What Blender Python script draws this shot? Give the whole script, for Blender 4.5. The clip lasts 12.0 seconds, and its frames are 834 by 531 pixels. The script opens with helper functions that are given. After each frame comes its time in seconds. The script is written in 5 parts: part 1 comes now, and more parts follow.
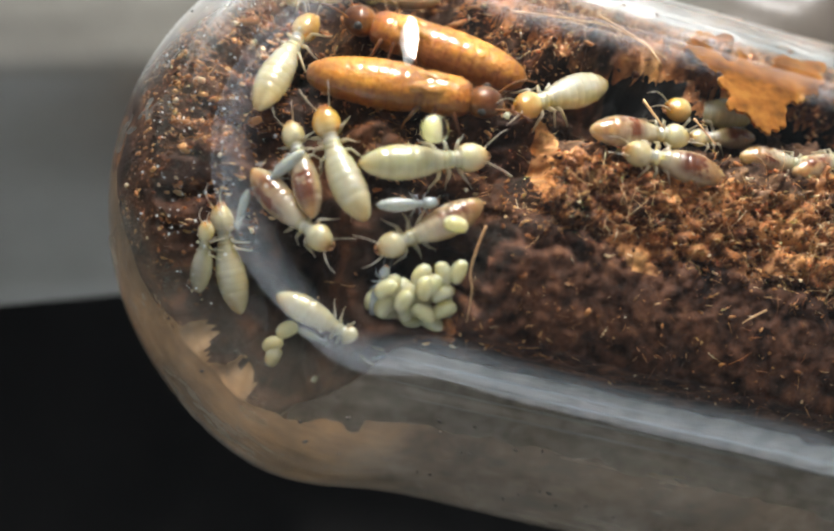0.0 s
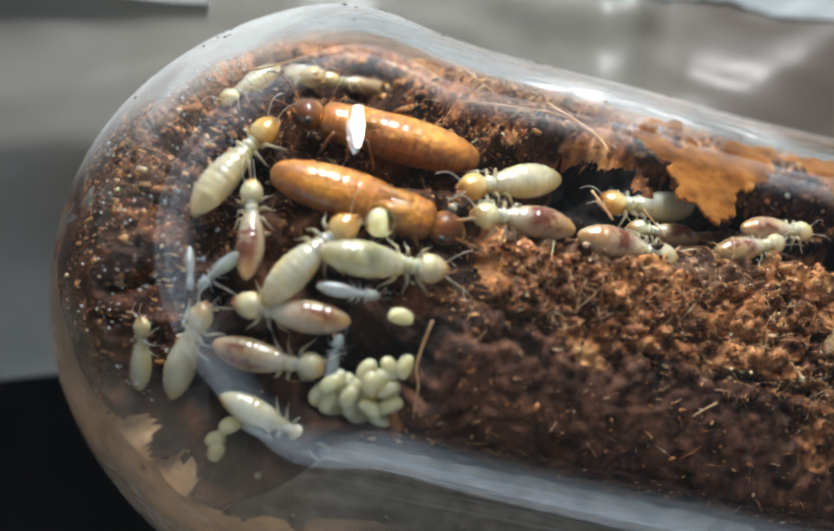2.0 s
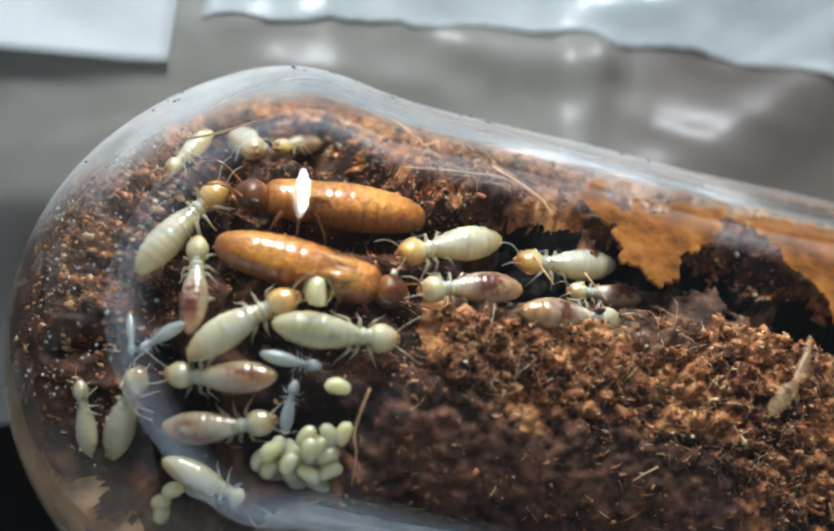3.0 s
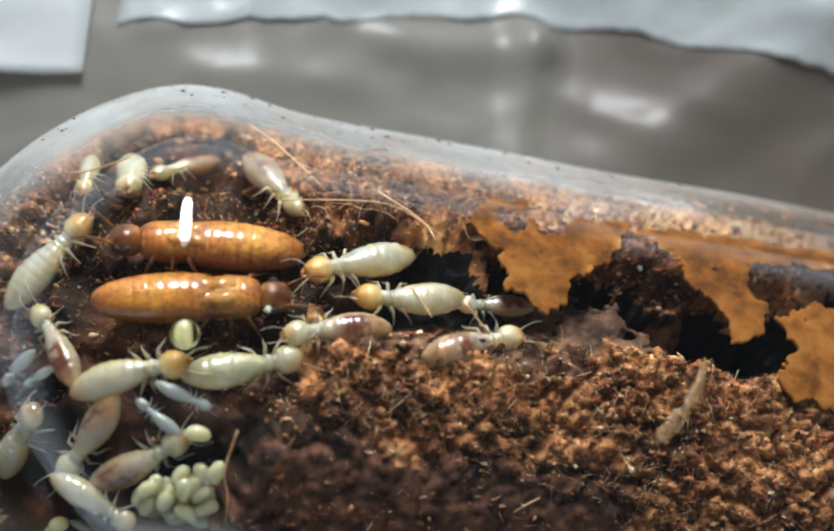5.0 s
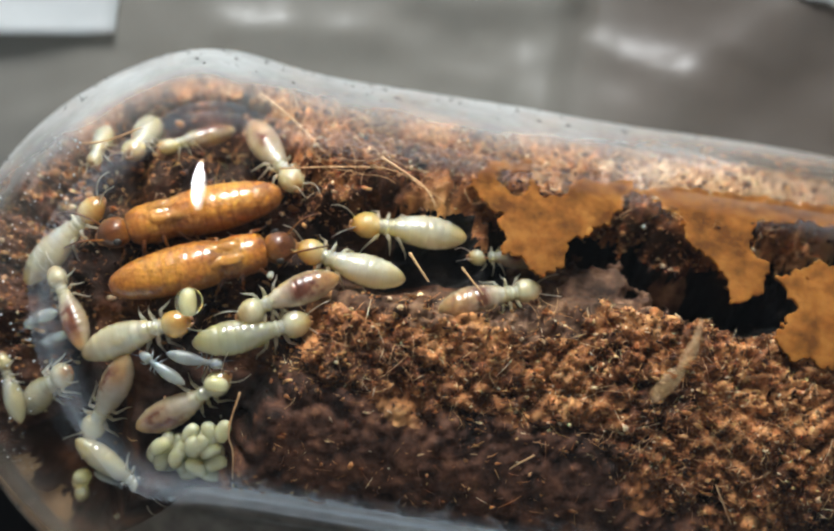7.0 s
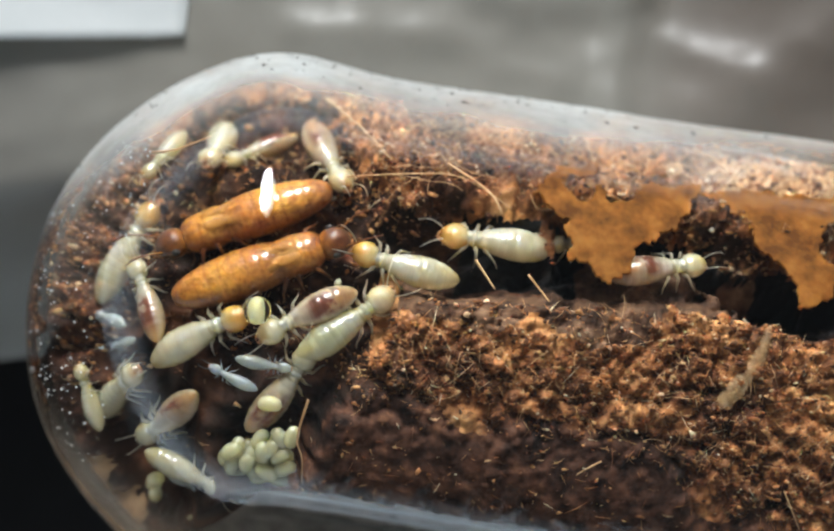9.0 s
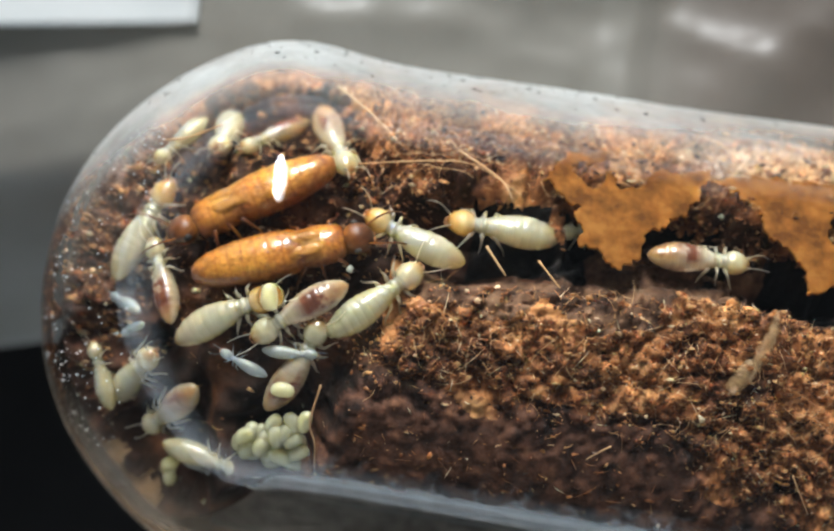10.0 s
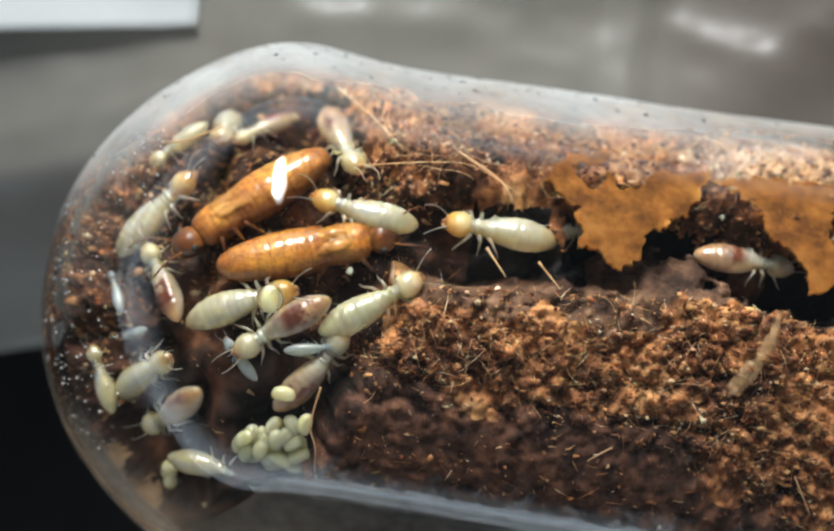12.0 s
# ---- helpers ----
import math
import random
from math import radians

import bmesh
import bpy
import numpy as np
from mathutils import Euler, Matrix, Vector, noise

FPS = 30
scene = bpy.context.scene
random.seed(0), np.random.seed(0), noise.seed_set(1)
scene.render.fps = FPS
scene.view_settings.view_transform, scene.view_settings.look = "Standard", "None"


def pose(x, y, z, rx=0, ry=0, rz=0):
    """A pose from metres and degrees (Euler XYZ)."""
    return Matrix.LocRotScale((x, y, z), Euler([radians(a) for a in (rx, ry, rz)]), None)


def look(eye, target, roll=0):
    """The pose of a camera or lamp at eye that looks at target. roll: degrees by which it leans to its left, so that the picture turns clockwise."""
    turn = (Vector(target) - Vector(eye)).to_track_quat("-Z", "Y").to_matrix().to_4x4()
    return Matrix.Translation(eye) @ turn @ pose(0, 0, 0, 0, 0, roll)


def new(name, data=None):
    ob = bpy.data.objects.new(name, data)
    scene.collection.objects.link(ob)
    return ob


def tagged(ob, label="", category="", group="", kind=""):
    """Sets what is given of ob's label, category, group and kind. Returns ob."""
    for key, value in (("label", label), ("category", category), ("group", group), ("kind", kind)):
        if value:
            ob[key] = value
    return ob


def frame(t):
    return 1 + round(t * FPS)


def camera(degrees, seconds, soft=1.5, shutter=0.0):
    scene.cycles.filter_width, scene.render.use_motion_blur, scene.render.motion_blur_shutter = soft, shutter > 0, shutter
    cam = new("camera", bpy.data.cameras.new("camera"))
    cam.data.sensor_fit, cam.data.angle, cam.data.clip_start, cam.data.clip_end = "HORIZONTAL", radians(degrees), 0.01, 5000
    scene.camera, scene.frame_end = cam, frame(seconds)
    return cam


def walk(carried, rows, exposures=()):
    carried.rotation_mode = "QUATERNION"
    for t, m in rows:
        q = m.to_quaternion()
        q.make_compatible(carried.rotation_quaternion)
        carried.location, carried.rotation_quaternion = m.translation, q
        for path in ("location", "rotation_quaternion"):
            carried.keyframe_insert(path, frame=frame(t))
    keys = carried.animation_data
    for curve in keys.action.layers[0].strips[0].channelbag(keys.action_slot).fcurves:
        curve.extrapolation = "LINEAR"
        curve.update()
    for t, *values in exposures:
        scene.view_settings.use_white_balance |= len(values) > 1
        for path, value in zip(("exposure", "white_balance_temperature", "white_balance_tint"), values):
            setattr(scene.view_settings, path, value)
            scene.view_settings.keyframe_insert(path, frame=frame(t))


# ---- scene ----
MM = 0.001
# The tube's axis is the x axis, its round end is centred on the origin. Lengths below are in millimetres.
PATH = (
    (0, (-10.95, -19.18, 39.64), (-0.27, -3.47, 4.44), 44.29),
    (0.5, (-11.23, -18.69, 39.69), (-0.32, -2.95, 4.57), 44.70),
    (1, (-11.51, -18.35, 39.65), (-0.10, -2.32, 4.83), 45.34),
    (1.5, (-11.09, -17.74, 39.87), (0.29, -1.67, 5.06), 45.25),
    (2, (-10.73, -17.64, 39.69), (0.66, -0.92, 5.18), 44.27),
    (2.5, (-10.73, -17.25, 39.87), (0.89, -0.21, 5.60), 44.40),
    (3, (-8.98, -16.04, 41.42), (1.56, 0.59, 6.60), 42.54),
    (3.5, (-7.29, -14.11, 42.06), (2.47, 1.54, 6.57), 41.85),
    (5.5, (-2.71, -10.67, 44.82), (4.64, 1.61, 7.47), 39.97),
    (6, (-1.75, -9.75, 45.16), (4.58, 1.33, 7.26), 38.81),
    (6.5, (-0.98, -9.64, 46.23), (4.62, 0.78, 8.02), 37.27),
    (8.5, (-0.31, -8.06, 47.29), (3.49, 0.95, 8.51), 31.85),
    (9, (-0.47, -8.14, 47.34), (2.79, 0.59, 8.44), 29.46),
    (9.5, (-0.82, -8.16, 47.25), (2.36, 0.32, 8.29), 29.51),
    (10, (-0.50, -8.14, 47.70), (2.53, 0.14, 8.68), 29.07),
    (10.5, (0.01, -8.19, 48.15), (2.82, 0.04, 9.10), 27.70),
    (11, (-0.07, -8.30, 48.36), (2.86, -0.05, 9.33), 28.33),
    (11.5, (-0.24, -8.06, 48.14), (2.68, 0.03, 9.08), 28.70),
    (12, (-0.33, -8.15, 47.61), (2.54, 0.20, 8.60), 27.74),
)
cam = camera(30.0, 12.0, soft=2.3)
# a close-up lens: sharp at the near wall of the tube, soft behind it
cam.data.dof.use_dof, cam.data.dof.focus_distance, cam.data.dof.aperture_fstop = True, 0.0411, 60.0
walk(cam, [(t, look(Vector(e) * MM, Vector(a) * MM, roll)) for t, e, a, roll in PATH],
     exposures=((0, 0.55, 6550, 11), (1.5, 0.35, 6300, 10), (2.5, 0.25, 5900, 9), (3.5, 0.1, 5800, 8), (5.5, 0.03, 6100, 9), (8.5, 0.07, 6150, 9), (10.5, 0.2, 6200, 9), (11.2, 0.22, 6200, 9), (12, 0.14, 6200, 9)))

# ---- light ----
world = bpy.data.worlds.new("room_light")
scene.world = world
world.use_nodes = True
wn = world.node_tree.nodes
wn["Background"].inputs[0].default_value = (0.82, 0.92, 1.0, 1)
wl = world.node_tree.links
way = wn.new("ShaderNodeTexCoord").outputs["Generated"]
split = wn.new("ShaderNodeSeparateXYZ")
wl.new(way, split.inputs[0])
# made-up room light: brighter towards +x and the near side, dim overhead
side = wn.new("ShaderNodeMapRange")
wl.new(split.outputs[0], side.inputs[0])
side.inputs[1].default_value, side.inputs[2].default_value, side.inputs[3].default_value, side.inputs[4].default_value = -1, 1, 0.7, 1.4
above = wn.new("ShaderNodeMapRange")
wl.new(split.outputs[2], above.inputs[0])
above.inputs[1].default_value, above.inputs[2].default_value, above.inputs[3].default_value, above.inputs[4].default_value = 0, 0.28, 1.95, 0.055
front = wn.new("ShaderNodeMapRange")
wl.new(split.outputs[1], front.inputs[0])
front.inputs[1].default_value, front.inputs[2].default_value, front.inputs[3].default_value, front.inputs[4].default_value = -1, 1, 1.3, 0.85
sides = wn.new("ShaderNodeMath")
sides.operation = "MULTIPLY"
wl.new(side.outputs[0], sides.inputs[0])
wl.new(front.outputs[0], sides.inputs[1])
both = wn.new("ShaderNodeMath")
both.operation = "MULTIPLY"
wl.new(sides.outputs[0], both.inputs[0])
wl.new(above.outputs[0], both.inputs[1])
wl.new(both.outputs[0], wn["Background"].inputs[1])


def strip_lamp(name, centre, target, wide, tall, watts, colour, roll=0):
    data = bpy.data.lights.new(name, "AREA")
    data.shape, data.size, data.size_y, data.energy, data.color = "ELLIPSE", wide * MM, tall * MM, watts, colour
    ob = new(name, data)
    ob.matrix_world = look(Vector(centre) * MM, Vector(target) * MM, roll)
    return ob


tagged(strip_lamp("desk_lamp", (-60, 210, 215), (0, 0, 0), 34, 104, 0.86, (1.0, 0.985, 0.95), -12),
       "narrow white desk lamp shining down on the tube", "lamp")

# ---- materials ----


def nodes_of(name):
    mat = bpy.data.materials.new(name)
    mat.use_nodes = True
    nt = mat.node_tree
    return mat, nt, nt.nodes["Principled BSDF"]


def add(nt, kind, **values):
    n = nt.nodes.new(kind)
    for key, v in values.items():
        if key in n.inputs:
            n.inputs[key].default_value = v
    return n


def ramp(nt, fac, stops):
    n = nt.nodes.new("ShaderNodeValToRGB")
    el = n.color_ramp.elements
    while len(el) < len(stops):
        el.new(0.5)
    for e, (p, c) in zip(el, stops):
        e.position, e.color = p, (*c, 1)
    nt.links.new(fac, n.inputs[0])
    return n.outputs[0]


def coords(nt):
    return nt.nodes.new("ShaderNodeTexCoord").outputs["Object"]


def noise_of(nt, scale, detail=4, rough=0.6, src=None):
    n = add(nt, "ShaderNodeTexNoise", Scale=scale, Detail=detail, Roughness=rough)
    nt.links.new(src or coords(nt), n.inputs["Vector"])
    return n.outputs["Fac"]


def mix(nt, fac, a, b, how="MIX"):
    n = nt.nodes.new("ShaderNodeMix")
    n.data_type, n.blend_type = "RGBA", how
    for slot, v in ((0, fac), (6, a), (7, b)):
        if isinstance(v, (int, float)):
            n.inputs[slot].default_value = v
        elif isinstance(v, tuple):
            n.inputs[slot].default_value = (*v, 1)
        else:
            nt.links.new(v, n.inputs[slot])
    return n.outputs[2]


def bump(nt, bsdf, height, strength=0.5, dist=0.0001):
    b = add(nt, "ShaderNodeBump", Strength=strength, Distance=dist)
    nt.links.new(height, b.inputs["Height"])
    nt.links.new(b.outputs[0], bsdf.inputs["Normal"])


def plain(name, stops, scale, rough=0.6, fine=6000.0, relief=0.4, dist=0.00003, sss=0.0, radius=(1.0, 0.5, 0.25), depth=0.0004, coat=0.0):
    """A surface whose colour wanders between stops, with fine relief."""
    mat, nt, b = nodes_of(name)
    nt.links.new(ramp(nt, noise_of(nt, scale), stops), b.inputs["Base Color"])
    b.inputs["Roughness"].default_value = rough
    if relief:
        bump(nt, b, noise_of(nt, fine), relief, dist)
    if sss:
        b.inputs["Subsurface Weight"].default_value = sss
        b.inputs["Subsurface Radius"].default_value = radius
        b.inputs["Subsurface Scale"].default_value = depth
    b.inputs["Coat Weight"].default_value = coat
    b.inputs["Coat Roughness"].default_value = 0.12
    return mat




def shifted(nt, far=0.05):
    """Object coordinates moved by a random step, so that no two creatures carry the same marks."""
    v = nt.nodes.new("ShaderNodeVectorMath")
    v.operation = "ADD"
    nt.links.new(coords(nt), v.inputs[0])
    m = nt.nodes.new("ShaderNodeMath")
    m.operation = "MULTIPLY"
    nt.links.new(nt.nodes.new("ShaderNodeObjectInfo").outputs["Random"], m.inputs[0])
    m.inputs[1].default_value = far
    nt.links.new(m.outputs[0], v.inputs[1])
    return v.outputs[0]


def skin(name, along, wander=0.25, rough=0.35, clear=0.15, coat=0.8, sss=0.9, depth=0.0005, seg=0, dark=0.5, relief=0.22, grain=0.00003,
         margin=None, fat=None, fat_at=0.5, spots=None, gloss=0.12):
    """Moist insect skin. along: its colour from hind end to front; margin: a rim tint, on pale skins light through the
    edge put into colour, on royals darker;
    fat: blotches of what shows through from inside; spots: fine dark dots; seg: ring seams."""
    mat, nt, b = nodes_of(name)
    gen = nt.nodes.new("ShaderNodeTexCoord").outputs["Generated"]
    sep = nt.nodes.new("ShaderNodeSeparateXYZ")
    nt.links.new(gen, sep.inputs[0])
    co = shifted(nt)
    wob = nt.nodes.new("ShaderNodeMath")
    wob.operation = "MULTIPLY_ADD"
    nt.links.new(noise_of(nt, 1600, 3, 0.6, co), wob.inputs[0])
    wob.inputs[1].default_value = wander
    shift = nt.nodes.new("ShaderNodeMath")
    nt.links.new(sep.outputs[0], shift.inputs[0])
    shift.inputs[1].default_value = -0.5 * wander
    nt.links.new(shift.outputs[0], wob.inputs[2])
    col = ramp(nt, wob.outputs[0], along)
    if fat:
        blot = ramp(nt, noise_of(nt, 1500, 3, 0.55, co), [(fat_at, (0, 0, 0)), (fat_at + 0.09, (1, 1, 1))])
        belt = ramp(nt, sep.outputs[0], [(0.1, (0, 0, 0)), (0.3, (1, 1, 1)), (0.62, (1, 1, 1)), (0.78, (0, 0, 0))])
        both = nt.nodes.new("ShaderNodeMath")
        both.operation = "MULTIPLY"
        nt.links.new(blot, both.inputs[0])
        nt.links.new(belt, both.inputs[1])
        col = mix(nt, both.outputs[0], col, fat)
    col = mix(nt, 0.5, col, ramp(nt, noise_of(nt, 2600, 4, 0.7, co), [(0.34, (0.74, 0.70, 0.58)), (0.58, (1, 1, 1))]), "MULTIPLY")
    # rim tint by place across the body; pale skins get painted edge light
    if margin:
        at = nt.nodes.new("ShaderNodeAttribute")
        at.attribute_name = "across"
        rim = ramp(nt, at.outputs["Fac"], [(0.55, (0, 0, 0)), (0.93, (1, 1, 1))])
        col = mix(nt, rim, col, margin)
    if spots:
        v = add(nt, "ShaderNodeTexVoronoi", Scale=9000.0)
        nt.links.new(co, v.inputs["Vector"])
        col = mix(nt, 0.7, col, ramp(nt, v.outputs["Distance"], [(0.12, spots), (0.42, (1, 1, 1))]), "MULTIPLY")
        col = mix(nt, 0.6, col, ramp(nt, noise_of(nt, 5200, 3, 0.7, co), [(0.38, spots), (0.6, (1.25, 1.2, 1.1))]), "MULTIPLY")
    if seg:
        s = nt.nodes.new("ShaderNodeMath")
        s.operation = "MULTIPLY"
        nt.links.new(sep.outputs[0], s.inputs[0])
        s.inputs[1].default_value = seg
        f = nt.nodes.new("ShaderNodeMath")
        f.operation = "FRACT"
        nt.links.new(s.outputs[0], f.inputs[0])
        seam = ramp(nt, f.outputs[0], [(0.0, (dark, dark * 0.85, dark * 0.7)), (0.1, (1, 1, 1)), (0.78, (1, 1, 1)), (1.0, (dark, dark * 0.85, dark * 0.7))])
        col = mix(nt, 0.85, col, seam, "MULTIPLY")
    nt.links.new(col, b.inputs["Base Color"])
    b.inputs["Roughness"].default_value = rough
    b.inputs["Transmission Weight"].default_value = clear
    b.inputs["IOR"].default_value = 1.35
    b.inputs["Subsurface Weight"].default_value = sss
    b.inputs["Subsurface Radius"].default_value = (1.0, 0.85, 0.55)
    b.inputs["Subsurface Scale"].default_value = depth
    b.inputs["Coat Weight"].default_value = coat
    b.inputs["Coat Roughness"].default_value = gloss
    b.inputs["Coat IOR"].default_value = 1.8
    bump(nt, b, mix(nt, 0.4, noise_of(nt, 8000, 4, 0.6, co), noise_of(nt, 2600, 2, 0.5, co)), relief, grain)
    return mat


CREAM = skin("worker_cream", [(0.0, (0.597, 0.392, 0.143)), (0.1, (0.634, 0.494, 0.257)), (0.3, (0.728, 0.681, 0.485)), (0.7, (0.746, 0.718, 0.57)), (1.0, (0.672, 0.606, 0.399))], rough=0.18, clear=0.48, coat=1.0, depth=0.0007, margin=(0.765, 0.653, 0.38), gloss=0.22)
GREEN = skin("worker_greenish_cream", [(0.0, (0.653, 0.56, 0.285)), (0.12, (0.653, 0.606, 0.361)), (0.4, (0.644, 0.644, 0.437)), (0.75, (0.662, 0.653, 0.466)), (1.0, (0.653, 0.606, 0.409))], rough=0.18, clear=0.5, coat=1.0, depth=0.0007, margin=(0.765, 0.681, 0.399), gloss=0.22)
PALE = skin("larva_pale", [(0.0, (0.4928, 0.5456, 0.5016)), (0.5, (0.5808, 0.6424, 0.6336)), (1.0, (0.528, 0.5984, 0.5984))], rough=0.2, clear=0.55, coat=1.0, depth=0.0006, margin=(0.5984, 0.6336, 0.5632), gloss=0.2)
AMBER = skin("head_amber", [(0.0, (0.8, 0.66, 0.36)), (0.45, (0.78, 0.55, 0.22)), (0.8, (0.7, 0.4, 0.09)), (1.0, (0.36, 0.14, 0.02))], rough=0.22, clear=0.4, coat=1.0, depth=0.0006, margin=(0.64, 0.37, 0.08), gloss=0.2)
HEAD = skin("head_cream", [(0.0, (0.69, 0.644, 0.456)), (0.6, (0.7, 0.634, 0.418)), (0.88, (0.616, 0.41, 0.171)), (1.0, (0.336, 0.149, 0.0475))], rough=0.22, clear=0.4, coat=1.0, depth=0.0006, margin=(0.653, 0.541, 0.304), gloss=0.2)
LIMB = skin("limb_translucent", [(0.0, (0.62, 0.5, 0.3)), (1.0, (0.66, 0.55, 0.34))], clear=0.6)
EGG = skin("egg_shell", [(0.0, (0.886, 0.802, 0.437)), (0.25, (0.84, 0.756, 0.418)), (0.75, (0.84, 0.756, 0.418)), (1.0, (0.886, 0.802, 0.437))], rough=0.18, clear=0.36, coat=1.0, depth=0.0008, gloss=0.18)
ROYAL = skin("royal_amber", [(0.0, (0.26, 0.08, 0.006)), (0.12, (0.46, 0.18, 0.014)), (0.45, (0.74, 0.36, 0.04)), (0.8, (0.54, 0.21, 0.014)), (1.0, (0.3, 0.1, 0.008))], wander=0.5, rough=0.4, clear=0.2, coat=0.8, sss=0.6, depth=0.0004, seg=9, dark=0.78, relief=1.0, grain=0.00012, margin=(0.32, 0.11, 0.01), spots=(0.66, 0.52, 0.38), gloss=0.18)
ROYALDARK = skin("royal_brown", [(0.0, (0.3, 0.11, 0.012)), (0.45, (0.15, 0.045, 0.008)), (1.0, (0.07, 0.022, 0.006))], clear=0.1, sss=0.2, depth=0.0002, coat=0.9, relief=0.7, spots=(0.6, 0.5, 0.4), gloss=0.06)
WING = skin("wing_stub", [(0.0, (0.42, 0.16, 0.018)), (1.0, (0.62, 0.27, 0.035))], rough=0.3, clear=0.05, sss=0.2, coat=1.0, relief=1.0, grain=0.0001, gloss=0.06)
GUT = skin("worker_gut", [(0.0, (0.68, 0.42, 0.18)), (0.22, (0.62, 0.38, 0.18)), (0.5, (0.58, 0.41, 0.27)), (0.68, (0.7, 0.59, 0.44)), (1.0, (0.78, 0.72, 0.54))], wander=0.6, rough=0.22, clear=0.5, coat=1.0, depth=0.0005, margin=(0.62, 0.48, 0.3), fat=(0.25, 0.08, 0.04), fat_at=0.43, gloss=0.22)
JAW = plain("jaw_brown", [(0.3, (0.25, 0.1, 0.03)), (0.7, (0.4, 0.19, 0.07))], 3000, rough=0.35)


def soil_material():
    mat, nt, b = nodes_of("soil")
    co = coords(nt)
    big = ramp(nt, noise_of(nt, 420, 5, 0.65, co), [(0.35, (0.0227, 0.00982, 0.00529)), (0.43, (0.113, 0.0442, 0.0185)), (0.52, (0.329, 0.141, 0.0529)), (0.66, (0.612, 0.344, 0.145))])
    vor = add(nt, "ShaderNodeTexVoronoi", Scale=3600.0)
    nt.links.new(co, vor.inputs["Vector"])
    cells = ramp(nt, vor.outputs["Color"], [(0.1, (0.35, 0.3, 0.28)), (0.5, (0.9, 0.85, 0.8)), (0.9, (1.5, 1.35, 1.15))])
    nt.links.new(mix(nt, 0.75, big, cells, "MULTIPLY"), b.inputs["Base Color"])
    b.inputs["Roughness"].default_value = 0.5
    b.inputs["Specular IOR Level"].default_value = 0.16
    h = mix(nt, 0.5, noise_of(nt, 5000, 6, 0.7, co), vor.outputs["Distance"])
    bump(nt, b, h, 0.9, 0.00012)
    return mat


SOIL = soil_material()
CRUMB = plain("soil_crumb", [(0.3, (0.1, 0.035, 0.012)), (0.5, (0.3, 0.11, 0.03)), (0.7, (0.46, 0.2, 0.06))], 1800, rough=0.5, fine=6000, relief=0.9, dist=0.00006)
# near-black nest lining, with the tunnel's deep shade put into its colour
SHADELINING = plain("shaded_nest_lining", [(0.4, (0.004, 0.004, 0.004)), (0.6, (0.010, 0.008, 0.007)), (0.78, (0.03, 0.018, 0.012))], 900, rough=0.45, fine=5000, relief=0.8, dist=0.00008)
CLAY = plain("damp_clay", [(0.34, (0.18, 0.105, 0.05)), (0.5, (0.4, 0.24, 0.115)), (0.66, (0.58, 0.34, 0.15))], 420, rough=0.4, fine=4000, relief=0.6, dist=0.00006)
# shade of the soil's foot put into its colour; also the dark rim soil
SHADESOIL = plain("pressed_shaded_soil", [(0.34, (0.014, 0.007, 0.005)), (0.48, (0.058, 0.026, 0.016)), (0.62, (0.12, 0.053, 0.03)), (0.78, (0.25, 0.115, 0.058))], 1700, rough=0.4, fine=5000, relief=0.8, dist=0.0001)
# dark soil of the chamber, its shade put into the colour
DARKSOIL = plain("shaded_dark_soil", [(0.36, (0.011, 0.007, 0.005)), (0.52, (0.042, 0.02, 0.012)), (0.64, (0.12, 0.048, 0.022)), (0.78, (0.25, 0.1, 0.04))], 650, rough=0.5, fine=5000, relief=0.8, dist=0.0001)

def grain_material():
    mat, nt, b = nodes_of("soil_grains")
    geo = nt.nodes.new("ShaderNodeNewGeometry")
    col = ramp(nt, geo.outputs["Random Per Island"], [(0.0, (0.034, 0.0147, 0.00925)), (0.35, (0.181, 0.0712, 0.0264)), (0.7, (0.476, 0.209, 0.0727)), (0.92, (0.702, 0.405, 0.172)), (0.99, (0.861, 0.712, 0.476))])
    nt.links.new(mix(nt, 0.6, col, ramp(nt, noise_of(nt, 420, 5, 0.65), [(0.36, (0.25, 0.22, 0.2)), (0.6, (1, 1, 1))]), "MULTIPLY"), b.inputs["Base Color"])
    b.inputs["Roughness"].default_value = 0.38
    b.inputs["Specular IOR Level"].default_value = 0.16
    b.inputs["Subsurface Weight"].default_value = 0.25
    b.inputs["Subsurface Scale"].default_value = 0.00008
    bump(nt, b, noise_of(nt, 9000), 0.7, 0.00004)
    return mat


GRAIN = grain_material()
CRUST = plain("mud_crust", [(0.36, (0.14, 0.05, 0.009)), (0.5, (0.26, 0.1, 0.016)), (0.66, (0.38, 0.16, 0.03))], 1500, rough=0.6, fine=4000, relief=0.4, dist=0.00003, sss=0.4, depth=0.0002)
LEDGE = plain("smooth_grey_mud", [(0.36, (0.025, 0.013, 0.008)), (0.5, (0.1, 0.052, 0.03)), (0.66, (0.21, 0.12, 0.068))], 1200, rough=0.6, fine=5000, relief=0.5, dist=0.00004)
for matt in (SHADESOIL, SHADELINING, CRUST, LEDGE, DARKSOIL):
    matt.node_tree.nodes["Principled BSDF"].inputs["Specular IOR Level"].default_value = 0.15
    matt.node_tree.nodes["Principled BSDF"].inputs["Roughness"].default_value = 0.7
FIBRE = plain("root_fibre", [(0.3, (0.4, 0.2, 0.08)), (0.7, (0.66, 0.44, 0.22))], 800, rough=0.5)
FLAKE = plain("shed_wing", [(0.35, (0.42, 0.23, 0.09)), (0.65, (0.58, 0.37, 0.18))], 1500, rough=0.3, fine=4000, relief=0.6, dist=0.00005)
FLAKE.node_tree.nodes["Principled BSDF"].inputs["Alpha"].default_value = 0.26
